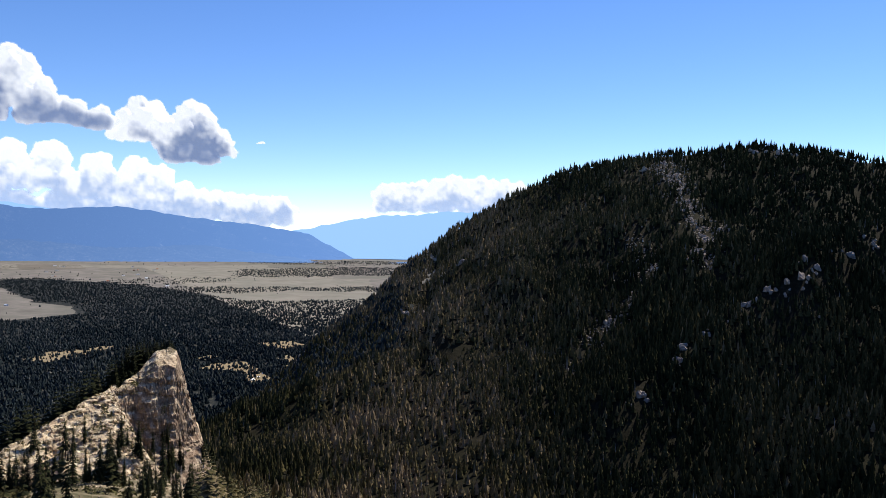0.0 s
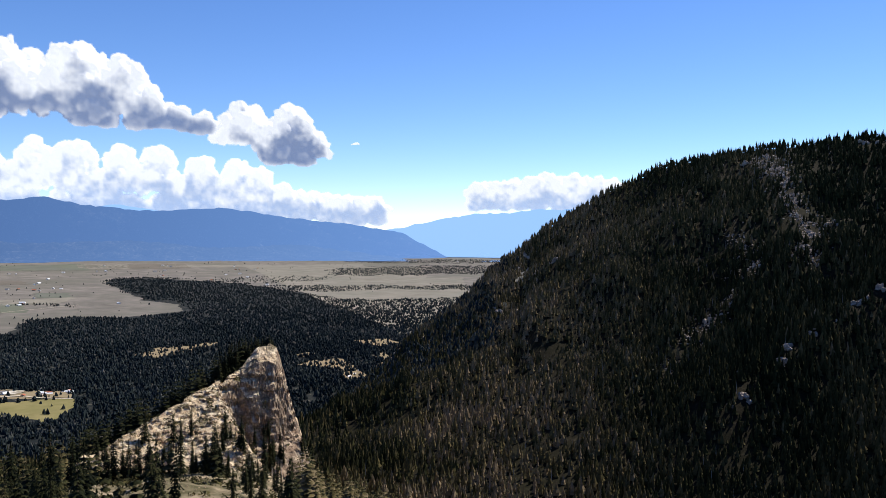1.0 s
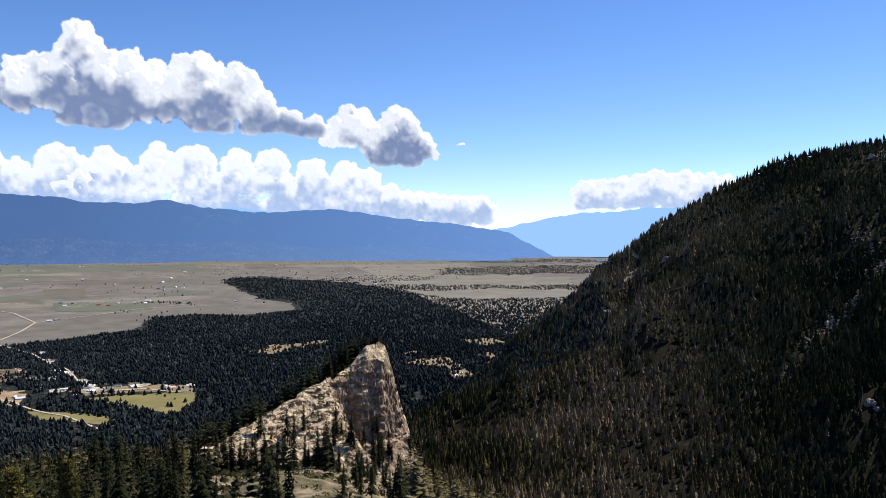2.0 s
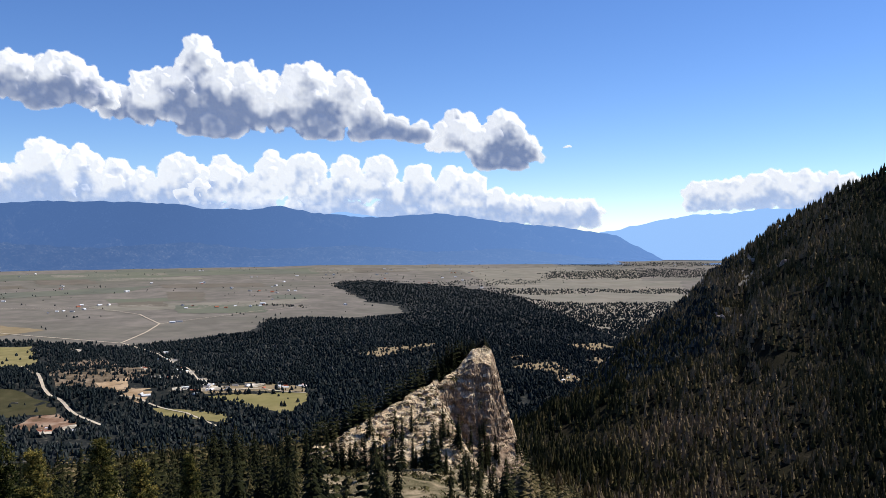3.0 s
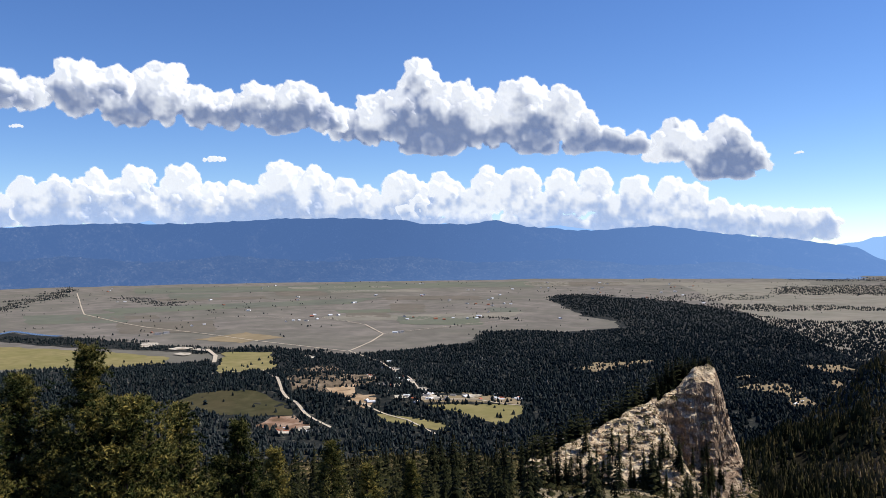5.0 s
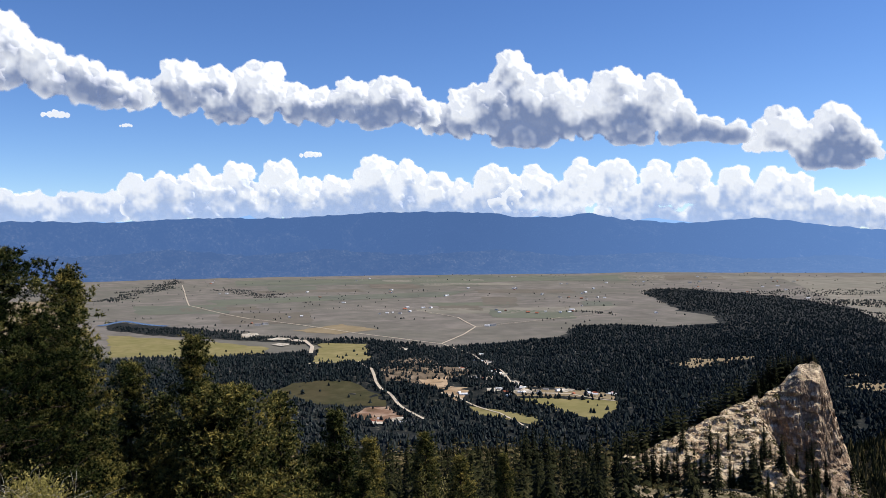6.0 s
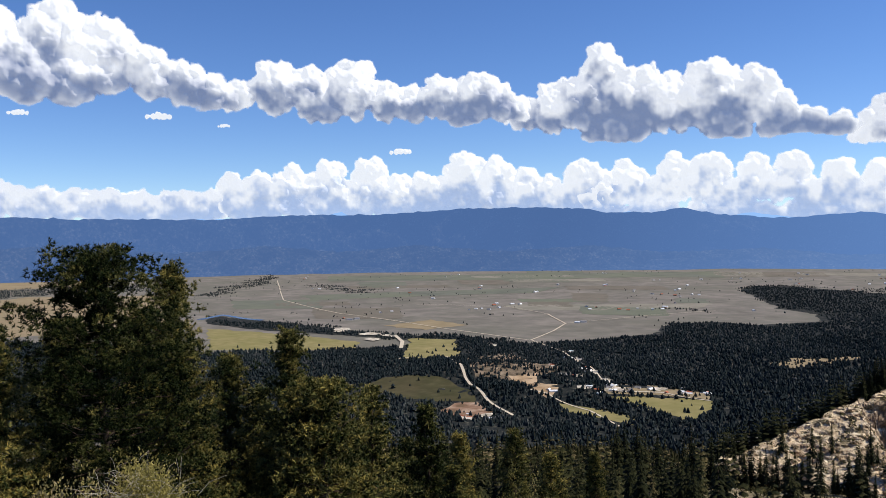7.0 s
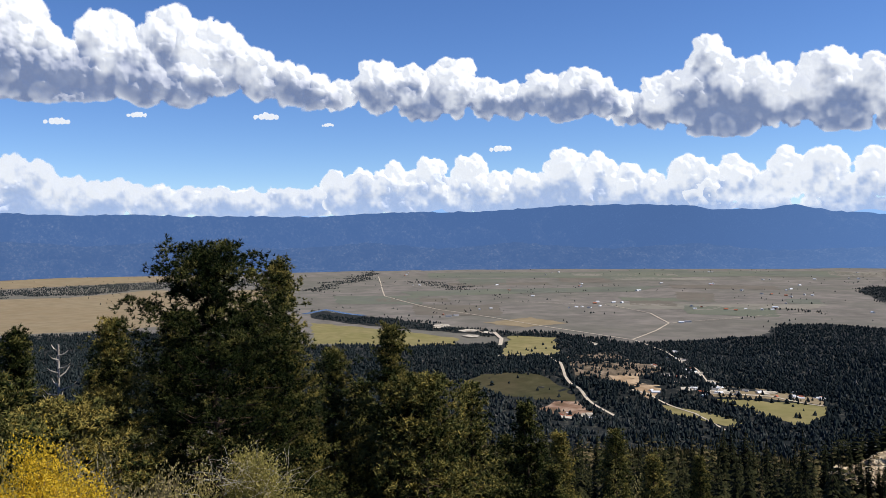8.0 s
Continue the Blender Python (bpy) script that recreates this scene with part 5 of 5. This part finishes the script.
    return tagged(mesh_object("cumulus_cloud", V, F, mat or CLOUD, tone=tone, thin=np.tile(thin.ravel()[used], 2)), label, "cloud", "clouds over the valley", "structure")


CUMULI = [
    ([(81.8, 12.7, 2.14), (82.5, 10.5, 1.95), (79.7, 10.5, 2.14), (76.7, 12.4, 1.95), (72.9, 12.8, 2.02), (70.1, 11.9, 2.14), (67.5, 11.1, 1.75), (74.7, 10.6, 2.14),
      (71.9, 10.2, 1.75), (65.0, 10.3, 1.48), (63.3, 9.9, 1.25), (78.1, 10.1, 1.75), (81.6, 9.4, 1.17), (84.5, 12.1, 2.33), (86.3, 10.3, 2.33), (62.0, 9.7, 0.95)], 4640, 8.9, "towering white cumulus cloud with a grey flat base"),
    ([(59.2, 10.3, 1.63), (56.9, 10.1, 1.63), (54.2, 10.3, 1.87), (51.9, 9.5, 1.36), (50.1, 9.3, 1.17), (48.0, 9.6, 1.40), (45.4, 9.8, 1.56), (43.9, 9.0, 1.25),
      (46.5, 8.2, 1.25), (55.8, 9.0, 1.09), (61.2, 9.9, 0.86), (62.4, 9.6, 0.8), (42.8, 8.7, 0.9)], 4660, 7.9, "long white cumulus cloud with a shaded base"),
    ([(42.5, 8.6, 1.09), (40.4, 8.8, 1.40), (36.9, 11.3, 1.40), (38.3, 9.1, 2.02), (35.2, 9.6, 1.95), (33.3, 8.7, 1.87), (35.6, 7.7, 1.75), (29.7, 9.8, 1.87), (27.4, 9.1, 1.75),
      (29.0, 7.9, 1.75), (26.1, 7.6, 1.48), (24.2, 6.7, 1.3), (22.7, 6.4, 1.15), (37.5, 7.1, 1.0), (25.0, 6.5, 1.0), (31.4, 8.5, 1.6), (43.4, 8.8, 0.8), (21.9, 6.4, 0.8)], 4680, 6.5, "broad heaped cumulus cloud with a blue-grey underside"),
    ([(20.0, 6.8, 1.40), (21.2, 6.3, 0.86), (16.6, 6.6, 1.48), (18.0, 5.9, 1.48), (17.5, 5.1, 1.25), (14.8, 5.5, 0.86), (16.0, 4.7, 0.86)], 4690, 4.3,
     "small white cumulus cloud with a ragged edge"),
    ([(62.4, 3.9, 0.78), (60.5, 3.9, 0.86), (58.3, 4.6, 0.70), (55.8, 4.4, 1.09), (53.1, 4.6, 1.09), (55.1, 3.2, 1.09), (51.2, 3.4, 1.17), (49.2, 3.5, 1.09), (46.5, 4.6, 1.28), (44.3, 4.4, 1.25),
      (45.0, 3.2, 1.17), (42.4, 3.7, 1.09), (40.6, 3.3, 0.97), (38.4, 4.2, 1.25), (37.0, 3.2, 0.97)], 4790, 2.0, "low bank of white cumulus over the range"),
    ([(38.2, 3.0, 1.1), (37.0, 3.4, 1.1), (35.6, 3.9, 1.17), (32.5, 4.4, 1.09), (30.2, 4.4, 1.17), (27.5, 4.2, 1.01), (25.2, 4.3, 1.01), (22.5, 3.7, 1.01), (20.3, 3.6, 1.01), (18.8, 3.2, 0.86), (24.0, 2.8, 0.93),
      (20.6, 2.5, 0.93), (17.3, 2.3, 0.78), (14.1, 1.6, 0.70), (11.0, 1.3, 0.54), (28.7, 2.8, 0.93)], 4790, 1.0, "low bank of white cumulus thinning to haze"),
    ([(82.3, 4.4, 1.01), (80.9, 4.2, 0.93), (78.8, 3.4, 0.86), (76.5, 3.3, 0.78), (73.8, 3.0, 0.78), (71.3, 2.9, 0.62), (68.4, 2.6, 0.62), (65.8, 2.9, 0.62), (84.1, 4.2, 0.97), (64.4, 2.7, 0.6), (63.3, 3.0, 0.65)], 4790, 2.0,
     "low white cloud bank sloping down to the range"),
    ([(4.4, 2.4, 0.54), (3.0, 2.5, 0.70), (1.7, 2.8, 0.70), (0.1, 3.0, 0.78), (-1.5, 2.7, 0.86), (-2.8, 2.9, 0.93), (-4.0, 2.8, 0.86), (-5.2, 2.6, 0.78), (-0.6, 3.6, 0.39)], 4790, 1.8,
     "soft white cloud behind the hill's shoulder"),
]
for k, (puffs, distance, base_el, label) in enumerate(CUMULI):
    low = distance > 4750
    if low:    # a continuous foot under the heaped tops
        a0, a1 = min(q[0] for q in puffs), max(q[0] for q in puffs)
        n = int((a1 - a0) / 0.7)
        foot = max(base_el, 0.8)
        puffs = puffs + [(a0 + (a1 - a0) * i / n, foot + 0.35 + 0.35 * math.sin(2.3 * i), 0.7 + 0.2 * math.sin(3.7 * i)) for i in range(n + 1)]
        top = [(q[0], q[1]) for q in sorted(puffs[:len(CUMULI[k][0])])]
        puffs += [(a, foot + 0.68 * (np.interp(a, *zip(*top)) - foot), 0.95) for a in np.arange(a0, a1, 1.1)]
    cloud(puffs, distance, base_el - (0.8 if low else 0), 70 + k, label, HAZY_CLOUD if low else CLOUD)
WISPS = [(50.9, 6.1, 0.5), (79.7, 7.6, 0.5), (75.0, 8.2, 0.4), (66.8, 8.3, 0.55), (62.7, 7.8, 0.27), (12.4, 5.8, 0.2), ]
for k, (a, e, s) in enumerate(WISPS):
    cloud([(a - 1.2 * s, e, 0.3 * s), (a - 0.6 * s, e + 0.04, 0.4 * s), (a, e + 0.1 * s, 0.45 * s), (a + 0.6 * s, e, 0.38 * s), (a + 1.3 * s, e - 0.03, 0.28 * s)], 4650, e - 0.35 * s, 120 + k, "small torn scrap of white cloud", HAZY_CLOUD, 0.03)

# ---- near pines ----
def tuft(trng, c, size, out, needles, v, f, tone, t0, thick=0.075):
    """A brush of needles round the end of a twig."""
    for _ in range(needles):
        d = (out * 0.55 + Vector((trng.gauss(0, 1), trng.gauss(0, 1), trng.gauss(0.25, 0.8))).normalized()).normalized()
        L = size * trng.uniform(0.7, 1.2)
        s = d.orthogonal().normalized()
        s.rotate(Matrix.Rotation(trng.random() * 6.28, 3, d))
        i = len(v)
        w = size * thick
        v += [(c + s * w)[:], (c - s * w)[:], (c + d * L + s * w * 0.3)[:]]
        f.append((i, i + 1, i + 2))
        # needle roots dark, tips light: shade and lit ends painted into the tone
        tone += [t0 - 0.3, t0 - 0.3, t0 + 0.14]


def pine_data(seed, height, spread, round_top, light):
    """Trunk, limbs and needle tufts of a pine."""
    trng = random.Random(seed)
    bend = [Vector((0.12 * math.sin(seed + k), 0.12 * math.cos(2 * seed + k), height * k / 6)) for k in range(7)]
    trunk = tube([(0, 0, -0.8), *[b[:] for b in bend]], [0.2] + [0.16 * (1 - k / 6.4) + 0.01 for k in range(7)], 8)
    v, f, tone, LV, LF, n = [], [], [], [], [], 0
    limbs = int(height * 13)
    for k in range(limbs):
        q = 0.1 + 0.9 * (k / limbs)
        z = q * height
        shape = (1 - q ** (5 if round_top else 1.35)) ** (0.7 if round_top else 0.85) * min(1, 0.55 + q * 1.6)
        L = spread * shape * trng.uniform(*((0.55, 1.2) if q < 0.7 else (0.75, 1.0))) + 0.25
        a = k * 2.399 + trng.uniform(-0.4, 0.4)
        rise = trng.uniform(-0.1, 0.25) + (0.5 if q > 0.85 else 0.15 * q)
        way = Vector((math.cos(a), math.sin(a), rise)).normalized()
        o = bend[min(int(q * 6), 6)].copy()
        o.z = z
        mid = o + way * L * 0.55 - Vector((0, 0, 0.04 * L))
        tip = o + way * L + Vector((0, 0, 0.12 * L))
        tv, tf = tube([o[:], mid[:], tip[:]], [0.035 * (1.1 - q) + 0.008, 0.02 * (1.1 - q) + 0.006, 0.004], 4)
        LV.append(tv)
        LF.append(tf + n)
        n += len(tv)
        t0 = trng.uniform(-0.12, 0.22)
        for j in range(3 + int((14 if round_top else 9) * L / spread * (1.5 if round_top and q > 0.7 else 1))):
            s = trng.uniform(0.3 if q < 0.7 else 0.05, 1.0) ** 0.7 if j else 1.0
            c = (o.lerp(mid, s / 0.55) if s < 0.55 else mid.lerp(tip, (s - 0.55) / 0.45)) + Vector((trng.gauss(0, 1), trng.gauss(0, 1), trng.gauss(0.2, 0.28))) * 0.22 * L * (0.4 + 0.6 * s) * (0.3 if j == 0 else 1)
            # clumps nearer the trunk are darker: crown shade put into the tone
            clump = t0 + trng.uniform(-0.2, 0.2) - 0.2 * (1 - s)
            if s < 0.6:      # the dense inside, toned darker as painted shade
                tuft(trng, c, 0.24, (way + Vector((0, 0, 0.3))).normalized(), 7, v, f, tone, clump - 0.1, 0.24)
            for _ in range(3 if light else 8):
                at = c + Vector((trng.gauss(0, 0.12), trng.gauss(0, 0.12), trng.gauss(0.02, 0.075)))
                tuft(trng, at, trng.uniform(0.16, 0.22) if light else trng.uniform(0.1, 0.14), (way + Vector((0, 0, 0.5))).normalized(), 8 if light else 10, v, f, tone, clump, 0.15 if light else 0.12)
    for j in range(10):
        tuft(trng, bend[6] + Vector((trng.gauss(0, 0.08), trng.gauss(0, 0.08), trng.uniform(-0.3, 0.1))), 0.2, Vector((0, 0, 1)), 16, v, f, tone, 0.1)
    return trunk, (np.concatenate(LV), np.concatenate(LF)), (np.array(v), np.array(f), np.array(tone))


def pine(seed, height, spread, round_top, label, light=False, warm=0.3):
    base = tagged(new("pine_tree"), label, "tree", "pines on the near slope")
    (tv, tf), (lv, lf), (cv, cf, ct) = pine_data(seed, height, spread, round_top, light)
    mesh_object("trunk", tv, tf, BARK, parent=base)
    mesh_object("branchwork", lv, lf, BARK, parent=base)
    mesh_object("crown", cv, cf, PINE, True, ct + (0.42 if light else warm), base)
    return base


FORMS = [pine(401, 11.5, 2.8, True, "broad dark green pine with a rounded open top"), pine(402, 11.0, 1.55, False, "slender olive-green pine tapering to a point", warm=0.36),
         pine(403, 10.5, 1.95, False, "full green pine with inner needles darkened as painted shade", warm=0.36), pine(404, 10.0, 1.65, False, "young green pine on the near slope"),
         pine(405, 9.0, 2.2, True, "low bushy green pine on the near slope", True),
         pine(406, 10.5, 1.8, False, "green pine lower on the slope", True), pine(407, 10.0, 1.6, False, "narrow green pine lower on the slope", True)]
# azimuth, distance, elevation of the top, which form, turn
PINES = [(70.3, 25, -0.8, 0, 10), (65.9, 27, -1.6, 1, 60), (76.3, 24, -5.1, 3, 0), (58.6, 30, -6.1, 2, 30), (53.0, 34, -10.0, 5, 140), (49.4, 42, -11.3, 6, 10), (47.2, 48, -13.2, 6, 80),
         (43.3, 60, -12.9, 5, 200), (41.0, 40, -14.4, 5, 250), (62.3, 31, -7.6, 2, 120), (56.3, 28, -9.7, 4, 250), (68.0, 33, -4.5, 3, 20), (77.6, 30, -8.2, 3, 150), (81.8, 27, -5.5, 1, 100), (84.2, 24, -8.4, 4, 40), (79.6, 22, -10.2, 4, 110), (82.9, 19, -11.0, 4, 310),
         (72.5, 31, -5.0, 2, 200), (87.5, 25, -7.0, 2, 60), (60.6, 40, -9.8, 6, 300), (54.5, 46, -12.2, 6, 100), (51.0, 58, -13.4, 5, 10), (47.8, 40, -15.2, 5, 330), (38.0, 70, -14.3, 6, 40)]
used_form = set()
for az, r, el, k, turn in PINES:
    p = heading(az) * r
    z = float(land(p.x, p.y))
    top = EYE + r * math.tan(radians(el))
    s = (top - z) / (11.5, 11.0, 10.5, 10.0, 9.0, 10.5, 10.0)[k]
    ob = FORMS[k] if k not in used_form else copy_thing(FORMS[k], Matrix())
    used_form.add(k)
    ob.matrix_basis = pose(p.x, p.y, z, 0, 0, turn) @ Matrix.Diagonal((max(s, 0.8), max(s, 0.8), s, 1))


# a bare snag beyond the pines

def snag(height, seed):
    """A dead tree: a bare bleached trunk with broken limbs."""
    trng = random.Random(seed)
    base = tagged(new("dead_tree"), "bare bleached dead tree among the pines", "tree")
    tv, tf = tube([(0, 0, -0.5), (0.05, 0, height * 0.5), (0, 0.05, height)], [0.11, 0.08, 0.025], 7)
    mesh_object("trunk", tv, tf, SNAG, parent=base)
    for k in range(34):
        q = 0.55 + 0.43 * k / 33
        a = k * 2.4 + trng.uniform(-0.4, 0.4)
        L = 0.2 + (1.0 - q) * trng.uniform(1.2, 3.0)
        o = Vector((0.03, 0.03, q * height))
        way = Vector((math.cos(a), math.sin(a), trng.uniform(0.2, 0.8))).normalized()
        tip = o + way * L + Vector((0, 0, 0.25 * L))
        tv, tf = tube([o[:], (o + way * L * 0.6)[:], tip[:]], [0.028, 0.02, 0.009], 4)
        mesh_object("limb", tv, tf, SNAG, parent=base)
    return base


p = heading(79.7) * 25
dead = snag(EYE + 25 * math.tan(radians(-6.2)) - float(land(p.x, p.y)), 9)
dead.matrix_basis = pose(p.x, p.y, float(land(p.x, p.y)))
for (u, v), h in (((-4, -30), 9), ((2, -34), 8), ((5, -28), 8)):
    qx, qy = crag_world(u, v)
    copy_thing(dead, pose(qx, qy, float(height_at(qx, qy)), 0, 3, 70 * u))


# ---- bushes beside us ----
def bush(name, seed, wide, tall, leaf, mat, count, label, dry=0):
    """A domed shrub: stems fanning from the root, many small leaves near its outside, and bleached dead stalks where it has them."""
    trng = random.Random(seed)
    base = tagged(new(name), label, "bush", "bushes at the overlook")
    SV, SF, n, v, f, tone = [], [], 0, [], [], []
    tips = []
    for k in range(90):
        a, lean = trng.random() * 6.283, math.acos(trng.uniform(0.12, 1.0))
        reach = trng.uniform(0.78, 1.08) * (0.86 + 0.2 * math.sin(3 * a + seed))
        tip = Vector((math.cos(a) * math.sin(lean) * wide * reach, math.sin(a) * math.sin(lean) * wide * reach, max(math.cos(lean), 0.05) ** 0.55 * tall * reach))
        mid = tip * 0.5 + Vector((0, 0, 0.1 * tall))
        tv, tf = tube([(0, 0, -0.2), mid[:], tip[:]], [0.012, 0.007, 0.002], 4)
        SV.append(tv)
        SF.append(tf + n)
        n += len(tv)
        t0 = trng.uniform(-0.15, 0.25)
        for j in range(count):
            s = trng.uniform(0.1, 1.06) ** 0.6
            c = mid.lerp(tip, s) + Vector((trng.gauss(0, 1), trng.gauss(0, 1), trng.gauss(0, 1))) * 0.085 * wide
            d = (Vector((trng.gauss(0, 1), trng.gauss(0, 1), trng.gauss(0.3, 0.8))).normalized() + tip.normalized() * 0.7).normalized()
            e = d.orthogonal().normalized()
            e.rotate(Matrix.Rotation(trng.random() * 6.28, 3, d))
            i = len(v)
            l = leaf * trng.uniform(0.6, 1.2)
            v += [c[:], (c + d * l * 0.5 + e * l * 0.28)[:], (c + d * l)[:], (c + d * l * 0.5 - e * l * 0.28)[:]]
            f += [(i, i + 1, i + 2), (i, i + 2, i + 3)]
            tone += [t0 + trng.uniform(-0.1, 0.1) + 0.3 * s] * 4
    mesh_object("stem_cluster", np.concatenate(SV), np.concatenate(SF), BARK, parent=base)
    mesh_object("foliage", v, f, mat, True, tone, base)
    if dry:
        SV, SF, n = [], [], 0
        for k in range(dry):
            a = trng.random() * 6.28
            o = Vector((trng.gauss(0.1, 0.22) * wide, trng.gauss(0, 0.25) * wide, tall * trng.uniform(0.82, 0.98)))
            way = Vector((math.cos(a) * 0.6, math.sin(a) * 0.6, trng.uniform(0.1, 1))).normalized()
            L = trng.uniform(0.08, 0.3) * wide
            tv, tf = tube([o[:], (o + way * L * 0.6)[:], (o + way * L + Vector((math.cos(a), math.sin(a), -0.5)) * L * 0.3)[:]], [0.0022, 0.002, 0.001], 3)
            SV.append(tv)
            SF.append(tf + n)
            n += len(tv)
        tagged(mesh_object("dead_stalk_tuft", np.concatenate(SV), np.concatenate(SF), DRY_STEM, parent=base), kind="stuff")
    return base


def set_bush(ob, az, r, top_el, tall):
    """Stand a bush on the slope so that its top reaches the elevation given."""
    p = heading(az) * r
    z = float(land(p.x, p.y))
    s = (EYE + r * math.tan(radians(top_el)) - z) / tall
    ob.matrix_basis = pose(p.x, p.y, z, 0, 0, az) @ Matrix.Diagonal((1, 1, s, 1))


set_bush(bush("shrub", 601, 1.25, 2.2, 0.04, BUSH_LEAF, 760, "green and yellow shrub topped with bleached dead stalks", 120), 68.6, 10.5, -14.2, 2.2)
set_bush(bush("autumn_bush", 602, 1.35, 2.0, 0.033, YELLOW_LEAF, 820, "bright yellow autumn bush on the slope"), 81.6, 9.5, -12.6, 2.0)
set_bush(bush("sagebrush", 603, 0.95, 1.4, 0.045, SAGE_LEAF, 420, "dull olive brush with small dry leaves"), 75.3, 11, -15.0, 1.4)
set_bush(bush("sagebrush", 604, 0.9, 2.0, 0.045, SAGE_LEAF, 400, "grey-green brush with dry twigs", 60), 78.2, 13, -13.6, 2.0)
set_bush(bush("shrub", 605, 1.1, 2.0, 0.045, BUSH_LEAF, 320, "olive shrub beside the yellow bush"), 85.0, 14, -9.6, 2.0)
set_bush(bush("shrub", 606, 1.0, 2.0, 0.045, BUSH_LEAF, 260, "low olive shrub under the pines"), 72.5, 14, -14.9, 2.0)
set_bush(bush("shrub", 607, 0.9, 3.0, 0.04, BUSH_LEAF, 200, "yellow-green shrub at the slope's edge"), 42.5, 24, -15.4, 3.0)
